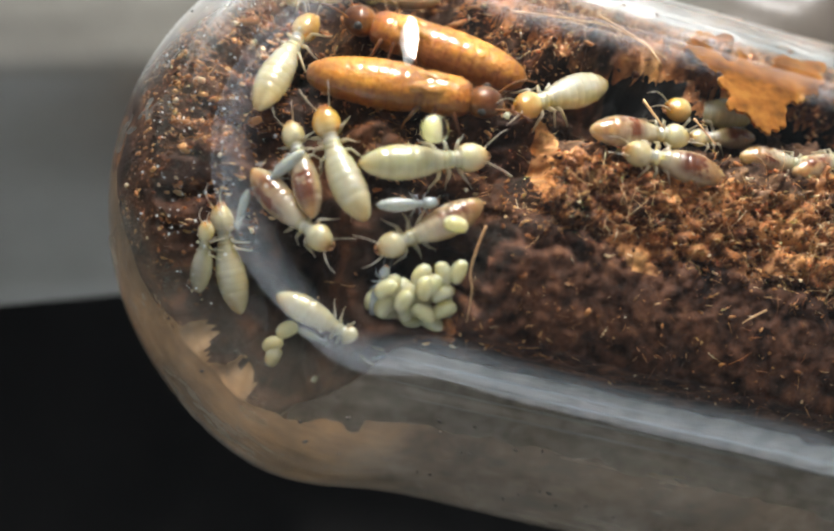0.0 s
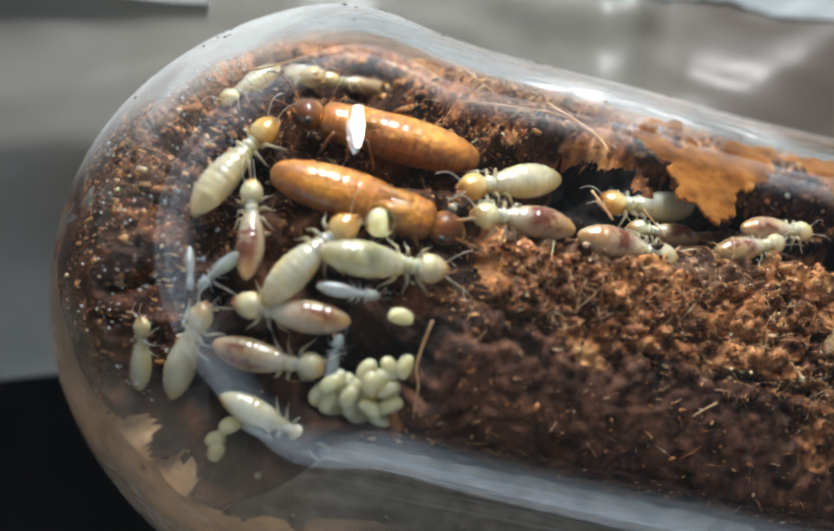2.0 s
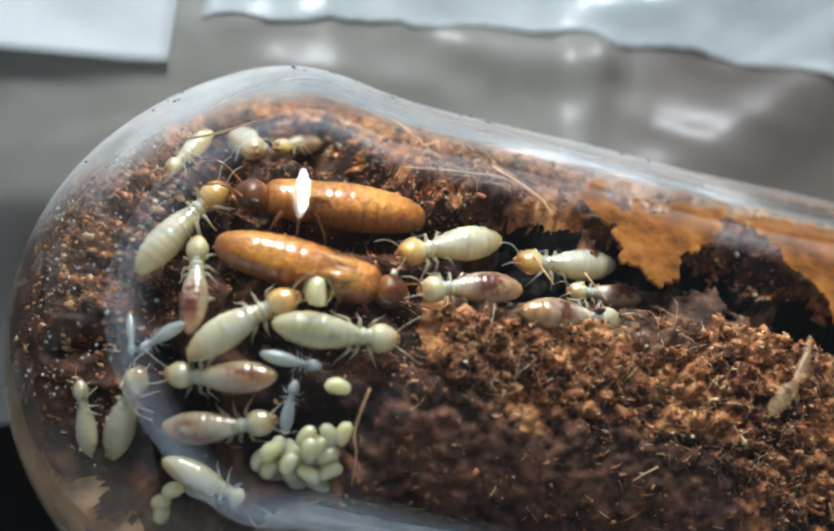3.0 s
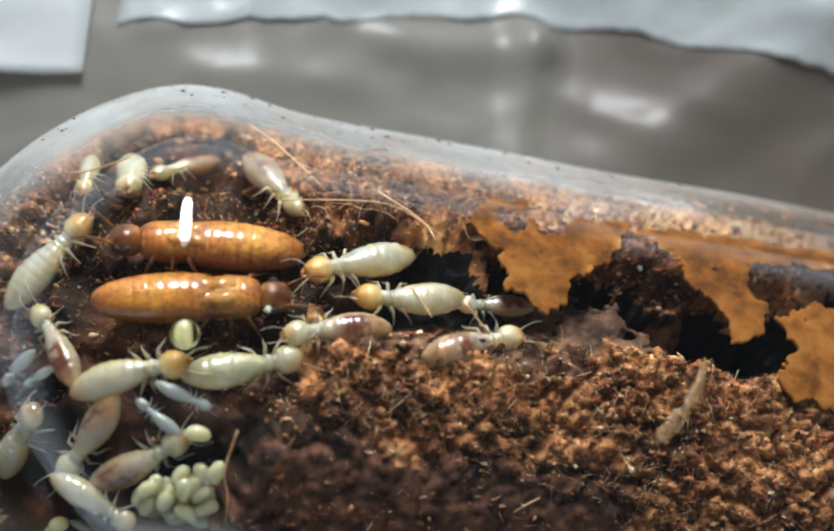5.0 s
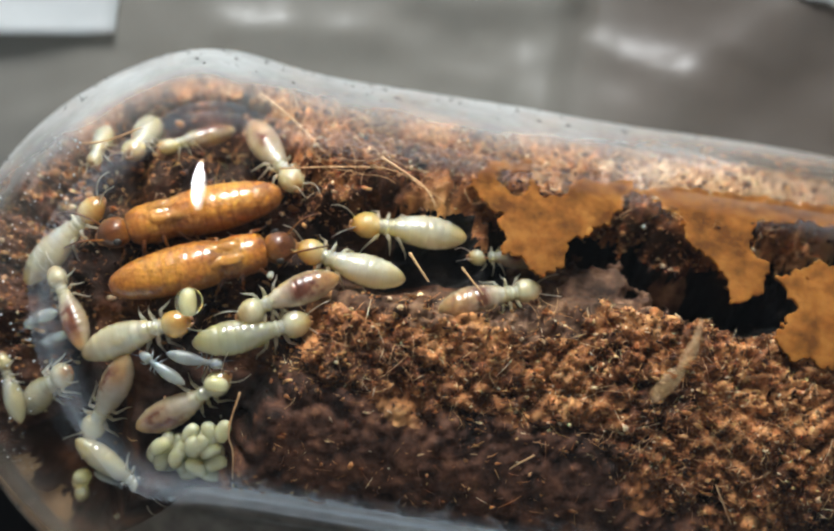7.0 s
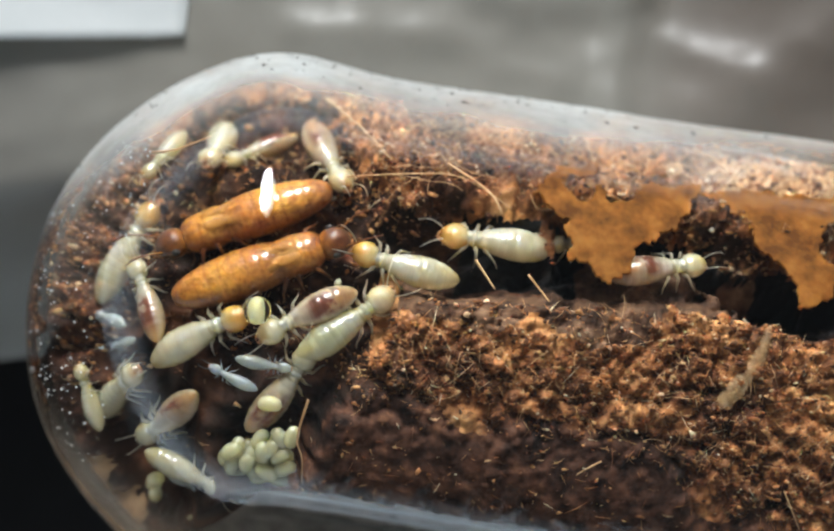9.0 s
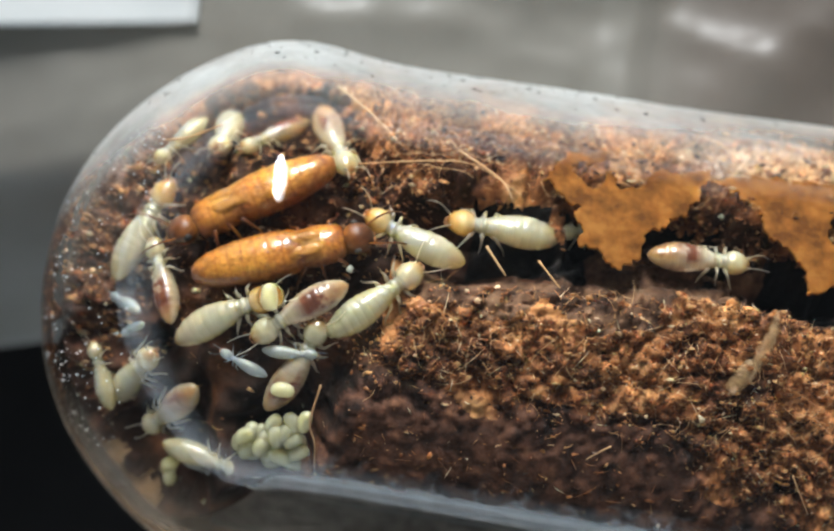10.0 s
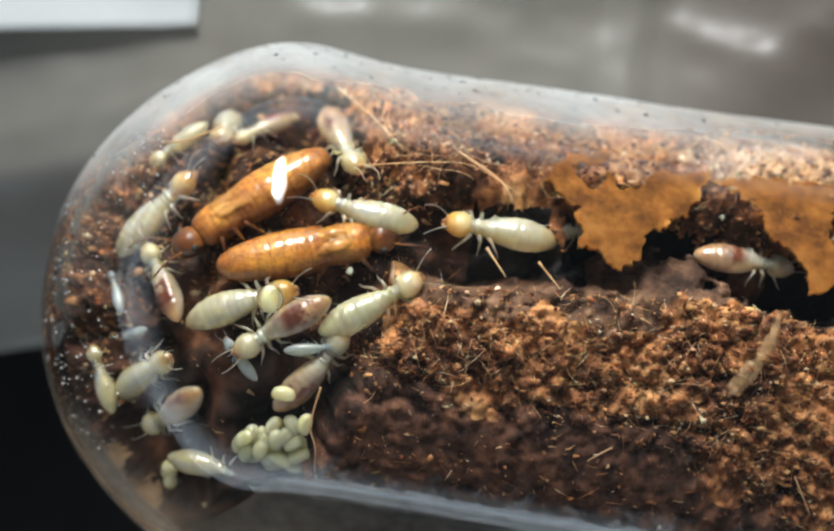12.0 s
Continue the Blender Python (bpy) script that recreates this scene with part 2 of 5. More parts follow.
SILT = plain("silt_film", [(0.34, (0.075, 0.048, 0.03)), (0.48, (0.15, 0.1, 0.068)), (0.64, (0.27, 0.195, 0.138))], 900, rough=0.5, fine=3000, relief=0.4)
# the silt turns to orange clay towards the round end
cn = SILT.node_tree
cx = cn.nodes.new("ShaderNodeSeparateXYZ")
cn.links.new(coords(cn), cx.inputs[0])
ragged = cn.nodes.new("ShaderNodeMath")
ragged.operation = "MULTIPLY_ADD"
cn.links.new(noise_of(cn, 500, 5, 0.65), ragged.inputs[0])
ragged.inputs[1].default_value = 0.008
cn.links.new(cx.outputs[0], ragged.inputs[2])
near_end = add(cn, "ShaderNodeMapRange")
near_end.interpolation_type = "SMOOTHSTEP"
cn.links.new(ragged.outputs[0], near_end.inputs[0])
near_end.inputs[1].default_value, near_end.inputs[2].default_value, near_end.inputs[3].default_value, near_end.inputs[4].default_value = 0.0015, 0.0065, 1.0, 0.0
cb = cn.nodes["Principled BSDF"]
cn.links.new(mix(cn, near_end.outputs[0], cb.inputs["Base Color"].links[0].from_socket,
                 ramp(cn, noise_of(cn, 420), [(0.34, (0.18, 0.105, 0.05)), (0.5, (0.36, 0.21, 0.1)), (0.66, (0.5, 0.29, 0.13))])), cb.inputs["Base Color"])
SHEET = plain("crumpled_sheet", [(0.3, (0.25, 0.236, 0.204)), (0.7, (0.37, 0.355, 0.318))], 90, rough=0.4, fine=500, relief=0.15, dist=0.0002)
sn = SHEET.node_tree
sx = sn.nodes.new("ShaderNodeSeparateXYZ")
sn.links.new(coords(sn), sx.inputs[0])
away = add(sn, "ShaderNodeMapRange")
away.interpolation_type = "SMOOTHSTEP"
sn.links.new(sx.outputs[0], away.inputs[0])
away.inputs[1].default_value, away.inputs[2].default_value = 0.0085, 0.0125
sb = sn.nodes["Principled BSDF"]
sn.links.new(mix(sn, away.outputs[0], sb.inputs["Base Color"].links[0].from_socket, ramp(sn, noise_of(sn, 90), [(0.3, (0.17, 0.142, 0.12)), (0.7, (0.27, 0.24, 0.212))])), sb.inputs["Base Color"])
PAPER = plain("white_paper", [(0.3, (0.76, 0.8, 0.8)), (0.7, (0.84, 0.87, 0.87))], 300, rough=0.6, fine=3000, relief=0.2)
# paler than the sheet: lamplight on the fold is put into the colour
FOLD = plain("lit_plastic", [(0.3, (0.5, 0.55, 0.56)), (0.7, (0.7, 0.74, 0.74))], 220, rough=0.3, fine=900, relief=0.3, dist=0.0002)
TABLE = plain("dark_table", [(0.35, (0.014, 0.013, 0.013)), (0.7, (0.04, 0.037, 0.036))], 60, rough=0.7, fine=900, relief=0.3, dist=0.0002)
FILM = plain("water_sheen_film", [(0.36, (0.3, 0.28, 0.25)), (0.6, (0.54, 0.5, 0.45))], 1500, rough=0.45, fine=3000, relief=0.3)
# see-through colour of the painted reflection in the round end
SHEENFILM = plain("sheen_film", [(0.3, (0.3, 0.34, 0.37)), (0.7, (0.5, 0.55, 0.58))], 700, rough=0.15, fine=3000, relief=0.3)
SHEENFILM.node_tree.nodes["Principled BSDF"].inputs["Alpha"].default_value = 0.1
# pale colour of the painted glints, also used for the outer droplets
GLINTGRIT = plain("glint_streak", [(0.3, (0.5, 0.54, 0.55)), (0.7, (0.74, 0.77, 0.77))], 700, rough=0.15, relief=0)
DUST = plain("dust", [(0.3, (0.02, 0.018, 0.016)), (0.7, (0.07, 0.06, 0.05))], 2000, rough=0.7)


def glass_material():
    mat, nt, b = nodes_of("tube_glass")
    b.inputs["Base Color"].default_value = (0.97, 0.985, 0.98, 1)
    b.inputs["Transmission Weight"].default_value = 1.0
    b.inputs["IOR"].default_value = 1.47
    b.inputs["Roughness"].default_value = 0.0
    return mat


GLASS = glass_material()
WATER = glass_material()
WATER.name = "clear_water"
WATER.node_tree.nodes["Principled BSDF"].inputs["IOR"].default_value = 1.33


def rim_haze_material():
    """Painted haze of glancing light on the glass, denser to the tube's far side."""
    mat, nt, b = nodes_of("glass_haze")
    co = coords(nt)
    sep = nt.nodes.new("ShaderNodeSeparateXYZ")
    nt.links.new(co, sep.inputs[0])
    mr = add(nt, "ShaderNodeMapRange")
    mr.interpolation_type = "SMOOTHSTEP"
    right = add(nt, "ShaderNodeMapRange")
    nt.links.new(sep.outputs[0], right.inputs[0])
    right.inputs[1].default_value, right.inputs[2].default_value, right.inputs[3].default_value, right.inputs[4].default_value = 0.007, 0.018, 0.0, -0.0017
    left = add(nt, "ShaderNodeMapRange")
    nt.links.new(sep.outputs[0], left.inputs[0])
    left.inputs[1].default_value, left.inputs[2].default_value, left.inputs[3].default_value, left.inputs[4].default_value = -0.002, -0.0075, 0.0, 0.0038
    sums = sep.outputs[1]
    for extra in (right.outputs[0], left.outputs[0]):
        plus = nt.nodes.new("ShaderNodeMath")
        nt.links.new(sums, plus.inputs[0])
        nt.links.new(extra, plus.inputs[1])
        sums = plus.outputs[0]
    nt.links.new(sums, mr.inputs[0])
    mr.inputs[1].default_value, mr.inputs[2].default_value, mr.inputs[3].default_value, mr.inputs[4].default_value = 0.0041, 0.0078, 0.0, 0.9
    m = nt.nodes.new("ShaderNodeMath")
    m.operation = "MULTIPLY"
    nt.links.new(mr.outputs[0], m.inputs[0])
    nt.links.new(ramp(nt, noise_of(nt, 500, 5, 0.65, co), [(0.3, (0.55, 0.55, 0.55)), (0.7, (1, 1, 1))]), m.inputs[1])
    nt.links.new(m.outputs[0], b.inputs["Alpha"])
    b.inputs["Base Color"].default_value = (0.88, 0.92, 0.9, 1)
    b.inputs["Roughness"].default_value = 0.5
    return mat


RIM_HAZE = rim_haze_material()


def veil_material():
    """Milky beige smear of fine silt, with reflected brightness painted into it."""
    mat, nt, b = nodes_of("silt_sheen_veil")
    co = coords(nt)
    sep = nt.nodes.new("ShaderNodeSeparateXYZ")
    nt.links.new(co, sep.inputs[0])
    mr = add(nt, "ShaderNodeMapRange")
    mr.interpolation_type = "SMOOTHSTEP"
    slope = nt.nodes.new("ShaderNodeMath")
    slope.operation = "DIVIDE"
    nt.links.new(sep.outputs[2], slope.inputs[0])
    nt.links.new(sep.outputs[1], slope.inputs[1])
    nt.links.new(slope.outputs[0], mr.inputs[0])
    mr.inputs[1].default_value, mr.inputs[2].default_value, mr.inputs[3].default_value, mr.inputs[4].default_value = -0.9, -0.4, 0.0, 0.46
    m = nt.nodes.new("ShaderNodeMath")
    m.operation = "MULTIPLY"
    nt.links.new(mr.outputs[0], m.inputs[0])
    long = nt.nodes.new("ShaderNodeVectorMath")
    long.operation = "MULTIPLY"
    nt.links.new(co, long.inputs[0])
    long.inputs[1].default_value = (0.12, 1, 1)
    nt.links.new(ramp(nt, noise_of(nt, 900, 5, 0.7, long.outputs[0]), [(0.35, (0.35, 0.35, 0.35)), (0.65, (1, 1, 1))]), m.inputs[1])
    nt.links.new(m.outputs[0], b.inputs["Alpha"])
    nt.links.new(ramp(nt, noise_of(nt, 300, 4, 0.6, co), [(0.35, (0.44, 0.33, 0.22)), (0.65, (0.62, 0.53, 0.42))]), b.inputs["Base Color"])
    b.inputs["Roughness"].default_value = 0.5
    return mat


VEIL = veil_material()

# ---- building helpers ----


def mesh_of(name, verts, faces, material, smooth=True, across=None):
    me = bpy.data.meshes.new(name)
    me.from_pydata((np.asarray(verts, float) * MM).tolist(), [], faces)
    if across:
        me.attributes.new("across", "FLOAT", "POINT").data.foreach_set("value", across)
    me.materials.append(material)
    if smooth:
        me.shade_smooth()
    return me


def part(name, data, parent=None, label=""):
    ob = new(name, data)
    ob.parent = parent
    return tagged(ob, label)


def lathe(stations, sides=20):
    """A closed skin round stations (x, y, z, half width, half height)."""
    verts, faces = [], []
    for x, y, z, w, h in stations:
        for k in range(sides):
            a = 2 * math.pi * k / sides
            verts.append((x, y + w * math.cos(a), z + h * math.sin(a)))
    n = len(stations)
    for i in range(n - 1):
        for k in range(sides):
            a, b = i * sides + k, i * sides + (k + 1) % sides
            faces.append((a, b, b + sides, a + sides))
    faces.append(tuple(range(sides - 1, -1, -1)))
    faces.append(tuple(range((n - 1) * sides, n * sides)))
    return verts, faces


def tube(points, radii, sides=6):
    """A tapered tube along points."""
    pts = [Vector(p) for p in points]
    verts, faces = [], []
    for i, p in enumerate(pts):
        d = (pts[min(i + 1, len(pts) - 1)] - pts[max(i - 1, 0)]).normalized()
        u = d.orthogonal().normalized()
        if i:
            u = (last - d * last.dot(d)).normalized()
        last = u
        v = d.cross(u)
        for k in range(sides):
            a = 2 * math.pi * k / sides
            verts.append(p + (u * math.cos(a) + v * math.sin(a)) * radii[i])
    for i in range(len(pts) - 1):
        for k in range(sides):
            a, b = i * sides + k, i * sides + (k + 1) % sides
            faces.append((a, b, b + sides, a + sides))
    faces.append(tuple(range(sides - 1, -1, -1)))
    faces.append(tuple(range((len(pts) - 1) * sides, len(pts) * sides)))
    return verts, faces


def joined(pieces):
    verts, faces = [], []
    for v, f in pieces:
        n = len(verts)
        verts += [tuple(p) for p in v]
        faces += [tuple(i + n for i in q) for q in f]
    return verts, faces


def on_wall(x, y, heading, r):
    """The pose of a thing inside the tube at plan place x, y and distance r from the axis, its back towards the glass."""
    c = min(x, 0.0)
    z = math.sqrt(max(r * r - y * y - c * c, 0.05))
    n = Vector((c, y, z)).normalized()
    f = Vector((math.cos(radians(heading)), math.sin(radians(heading)), 0))
    f.z = -(n.x * f.x + n.y * f.y) / max(n.z, 0.25)
    f = (f - n * f.dot(n)).normalized()
    s = n.cross(f)
    m = Matrix((f, s, n)).transposed().to_4x4()
    m.translation = Vector((x, y, z)) * MM
    return m


def wall_point(x, ang, r):
    """A place r from the axis, ang degrees from straight up (towards +y), on the round end where x is below 0."""
    c = min(x, 0.0)
    q = math.sqrt(max(r * r - c * c, 0.0))
    return (x, q * math.sin(radians(ang)), q * math.cos(radians(ang)))


# ---- surroundings ----


def heightfield(name, xs, ys, height, material, start=lambda x: 0.0):
    verts = [(x, y + start(x), height(x, y + start(x))) for y in ys for x in xs]
    w = len(xs)
    faces = [(j * w + i, j * w + i + 1, (j + 1) * w + i + 1, (j + 1) * w + i) for j in range(len(ys) - 1) for i in range(w - 1)]
    return new(name, mesh_of(name, verts, faces, material))


def smooth(a, b, v):
    t = min(max((v - a) / (b - a), 0), 1)
    return t * t * (3 - 2 * t)


tagged(heightfield("ground", [-3000, -300, -60, 0, 60, 300, 3000], [-3000, -300, -60, 0, 60, 300, 3000],
                   lambda x, y: -19.0, TABLE), "dark unlit table top under the tube", "table", kind="structure")


def sheet_edge(x):
    return 0.5 + 0.3 * max(min(x + 8.5, 12), -12)


def sheet_height(x, y):
    p = Vector((x * 0.1, y * 0.12, 3.0))
    ridge = 1 - abs(noise.noise(p * 1.6 + Vector((5, 1, 0)))) * 2.2
    fold = 0.9 * noise.noise(p * 0.8) + 0.2 * max(ridge, 0) ** 3 + 0.10 * max(1 - abs(noise.noise(p * 3.7)) * 3, 0) ** 2
    # two sharp creases of the plastic that meet, and a soft one
    for (ax, ay), (bx, by), tall, wide in (((4.5, 12.0), (9.2, 13.2), 0.5, 0.8), ((9.3, 13.4), (9.1, 8.6), 0.45, 0.6), ((-1.5, 9.6), (3.5, 10.4), 0.22, 0.6), ((12.5, 9.5), (19, 15), 0.5, 1.4)):
        t = max(0, min(1, ((x - ax) * (bx - ax) + (y - ay) * (by - ay)) / ((bx - ax) ** 2 + (by - ay) ** 2)))
        far = math.hypot(x - ax - t * (bx - ax), y - ay - t * (by - ay)) + 0.35 * noise.noise(p * 6)
        fold += tall * math.exp(-(far / wide) ** 2)
    v = y - sheet_edge(x)
    z = -6.0 + 5.2 * smooth(-5, 11, y) - 9.0 * (1 - smooth(-0.6, 4.0, v)) ** 1.5 + fold * smooth(0, 6, y)
    z += 0.4 * smooth(7, 17, x) * min(max(y - 7, 0), 25)
    # it dips under the tube, which rests in it
    near = max(8.35 ** 2 - y * y - min(x, 0) ** 2, 0)
    return min(z, -math.sqrt(near)) if near > 0 and z > -math.sqrt(near) else z


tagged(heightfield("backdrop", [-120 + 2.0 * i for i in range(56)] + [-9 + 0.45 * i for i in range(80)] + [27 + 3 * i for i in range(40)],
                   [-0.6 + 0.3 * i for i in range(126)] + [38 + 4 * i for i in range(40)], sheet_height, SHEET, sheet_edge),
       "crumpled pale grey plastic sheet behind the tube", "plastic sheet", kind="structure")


def paper_sheet():
    verts, faces = [], []
    a, b, c = Vector((-4.95, 8.85, -0.9)), Vector((-1.0, -0.2, 0)), Vector((-0.05, 1.0, 0.03))
    n = 20
    for j in range(n + 1):
        for i in range(n + 1):
            p = a + b * (i * 0.55) + c * (j * 0.3)
            verts.append((p.x, p.y, max(p.z, sheet_height(p.x, p.y) + 0.12)))
    faces = [(j * (n + 1) + i, j * (n + 1) + i + 1, (j + 1) * (n + 1) + i + 1, (j + 1) * (n + 1) + i) for j in range(n) for i in range(n)]
    ob = new("paper", mesh_of("paper", verts, faces, PAPER))
    m = ob.modifiers.new("thickness", "SOLIDIFY")
    m.thickness = 0.1 * MM
    return tagged(ob, "plain white paper with a straight cut edge lying on the sheet", "paper")


paper_sheet()


def plastic_fold():
    """The sheet's upper layer, turned back behind the tube, painted pale as lamplit, with an uneven edge."""
    verts, n, m = [], 90, 24
    for i in range(n + 1):
        x = -4.2 + 30 * i / n
        y0 = 11.75 + 0.29 * min(x, 9) - 0.12 * max(x - 9, 0) + 0.45 * noise.noise(Vector((x * 0.45, 3, 1))) + 0.12 * noise.noise(Vector((x * 2.1, 5, 1)))
        for j in range(m + 1):
            y = y0 + 14 * (j / m) ** 1.5
            lift = 0.1 - 0.03 * (y - y0) + 0.12 * noise.noise(Vector((x * 0.35, y * 0.5, 9)))
            verts.append((x, y, sheet_height(x, y) + max(lift, 0.06)))
    faces = [(i * (m + 1) + j, (i + 1) * (m + 1) + j, (i + 1) * (m + 1) + j + 1, i * (m + 1) + j + 1) for i in range(n) for j in range(m)]
    ob = new("plastic_fold", mesh_of("plastic_fold", verts, faces, FOLD))
    ob.modifiers.new("thickness", "SOLIDIFY").thickness = 0.08 * MM
    return tagged(ob, "bluish white fold of the crumpled plastic sheet, lamplight in its colour", "plastic sheet")


plastic_fold()

# ---- the tube ----
R_OUT, R_IN, LENGTH = 8.0, 7.4, 70.0


def bulged(x):
    """The end was blown wider than the shaft, which narrows behind it and flares again."""
    return 1 + 0.034 * math.exp(-((x + 2.0) / 2.4) ** 2) - 0.013 * math.exp(-((x - 1.6) / 2.4) ** 2) + 0.012 * smooth(4, 9, x) + 0.032 * smooth(9, 17, x)


def test_tube():
    prof = []
    for k in range(1, 25):
        a = math.pi / 2 * k / 24
        prof.append((-R_OUT * math.cos(a), R_OUT * math.sin(a)))
    stations = (0.4, 0.8, 1.2, 1.6, 2, 2.5, 3, 3.5, 4, 4.5, 5, 5.5, 6, 6.5, 7, 7.5, 8, 8.5, 9, 10, 11, 12, 13, 14, 15, 16, 17, 18, 24, 30, 50, LENGTH)
    prof += [(x, R_OUT) for x in stations]
    prof += [(x, R_IN) for x in stations[::-1]]
    for k in range(24, 0, -1):
        a = math.pi / 2 * k / 24
        prof.append((-R_IN * math.cos(a), R_IN * math.sin(a)))
    sides = 128
    prof = [(x, r * bulged(x)) for x, r in prof]
    verts = [(-R_OUT, 0, 0)] + [(x, r * math.cos(2 * math.pi * k / sides), r * math.sin(2 * math.pi * k / sides)) for x, r in prof for k in range(sides)] + [(-R_IN, 0, 0)]
    faces, last = [], len(verts) - 1
    for k in range(sides):
        j = (k + 1) % sides
        faces.append((0, 1 + j, 1 + k))
        for i in range(len(prof) - 1):
            a = 1 + i * sides
            faces.append((a + k, a + j, a + sides + j, a + sides + k))
        a = 1 + (len(prof) - 1) * sides
        faces.append((a + k, a + j, last))
    me = mesh_of("test_tube", verts, faces, GLASS)
    ob = new("test_tube", me)
    ob.visible_shadow = False
    return tagged(ob, "clear glass test tube with a round end holding a termite nest", "test tube")


glass = test_tube()

# ---- soil ----
CHAMBER = ((-5.8, 48), (-4.4, 64), (-2.0, 72), (0.3, 66), (1.2, 45), (1.6, 31), (2.7, 27), (6.1, 28), (6.8, 22), (7.2, 6), (7.0, 0), (5.2, -3), (3.7, -4), (3.0, -8), (2.4, -17), (1.5, -30), (1.0, -50), (-0.6, -68), (-2.0, -78), (-4.2, -84), (-5.9, -74), (-6.7, -39), (-6.8, 1), (-6.3, 30))
TUNNEL = ((6.2, 27), (6.4, 0), (8.8, 2), (11.0, 4), (13.2, 3), (15.5, 4), (19, 8), (19, 43), (16.5, 37), (14.0, 27), (12.4, 25), (11.2, 31), (10.0, 31), (8.6, 32))


def inside(x, y, poly):
    """Signed distance to a polygon, positive within."""
    hit, far = False, 1e9
    for (ax, ay), (bx, by) in zip(poly, poly[1:] + poly[:1]):
        if (ay > y) != (by > y) and x < (bx - ax) * (y - ay) / (by - ay) + ax:
            hit = not hit
        t = max(0, min(1, ((x - ax) * (bx - ax) + (y - ay) * (by - ay)) / ((bx - ax) ** 2 + (by - ay) ** 2)))
        far = min(far, math.hypot(x - ax - t * (bx - ax), y - ay - t * (by - ay)))
    return far if hit else -far


def scaled(poly):
    return tuple((x, a * 0.124) for x, a in poly)


CREVICE = ((7.5, 33), (9.4, 33), (9.6, 37), (7.5, 38))
CH, TU, CR = scaled(CHAMBER), scaled(TUNNEL), scaled(CREVICE)


def foot_line(x):
    """By how many degrees the soil's dark foot, painted in shade, sinks along the tube."""
    return 15 * smooth(9.0, 13.5, x)


def soil_depth(x, ang):
    """How far the soil stands back from the glass, and whether the place is in the hollow."""
    p = Vector(wall_point(x, ang, 7.44)) * 0.9 + Vector((0, 0, 1.7))
    wob = 0.35 * noise.noise(p * 1.7) + 0.2 * noise.noise(p * 4.1)
    d = max(inside(x, ang * 0.124, CH), inside(x, ang * 0.124, TU)) + wob * 1.0
    d = max(d, inside(x, ang * 0.124, CR) * 2 + 0.3 * wob)
    hollow = smooth(-0.15, 1.1, d)
    lump = max(1 - 2.3 * abs(noise.noise(p * 1.25)), 0)
    small = max(1 - 2.3 * abs(noise.noise(p * 3.1)), 0)
    crumbs = 0.46 * lump * lump + 0.34 * small + 0.2 * noise.noise(p * 8) + 0.10 * noise.noise(p * 17)
    press = smooth(-14, -34, ang + foot_line(x))
    loose = (0.85 * crumbs + 0.04) * (1 - 0.8 * press) - 0.05 * press
    loose *= (0.1 + 0.9 * smooth(-4.8, -2.5, x)) * (1 - 0.65 * hollow) * (1 - 0.85 * smooth(42, 60, ang))
    # the path in front of the tunnel is a shallow shelf
    shelf = smooth(9, 2, ang) * smooth(2.0, 3.2, x)
    deep = (2.0 + 1.0 * noise.noise(p * 0.7) + 0.25 * noise.noise(p * 1.8)) * (1 - shelf) + (1.2 + 0.3 * noise.noise(p * 1.5)) * shelf + 1.3 * smooth(8, 11, x) * smooth(6, 12, ang)
    loose *= 1 - 0.7 * smooth(28, 18, ang) * smooth(7.2, 8.5, x) * smooth(13.0, 11.5, x) * hollow
    lw = noise.noise(p * 0.9 + Vector((7, 0, 0))) + 0.5 * noise.noise(p * 2.3)
    ledge = smooth(25, 6, ang + 9 * lw) * smooth(6.4, 8.5, x) * smooth(13.6, 10.2, x + 1.4 * lw + 0.07 * (ang - 10))
    deep = deep * (1 - ledge) + (1.1 + 0.12 * noise.noise(p * 1.2)) * ledge
    # the near face is cut off upright, and the lower tube is empty
    cut = 0.0
    if ang < -40 and x > -3.6:
        face = 5.25 - 0.55 * smooth(-44, -71, ang) + 0.12 * noise.noise(p * 2)
        cut = max(0.0, 7.5 - face / abs(math.sin(radians(max(ang, -90)))))
        cut = (cut + 4.0 * smooth(-72, -84, ang)) * smooth(-3.6, 0.6, x) ** 1.5
    if ang > 88 and x > -0.8:
        cut = 6.0 * smooth(88, 104, ang) * smooth(-0.8, 0.5, x)
    return max(loose * (1 - min(cut, 1)), -0.05) + max(hollow * deep, 0) * (1 - min(cut * 2, 1)) + cut, hollow


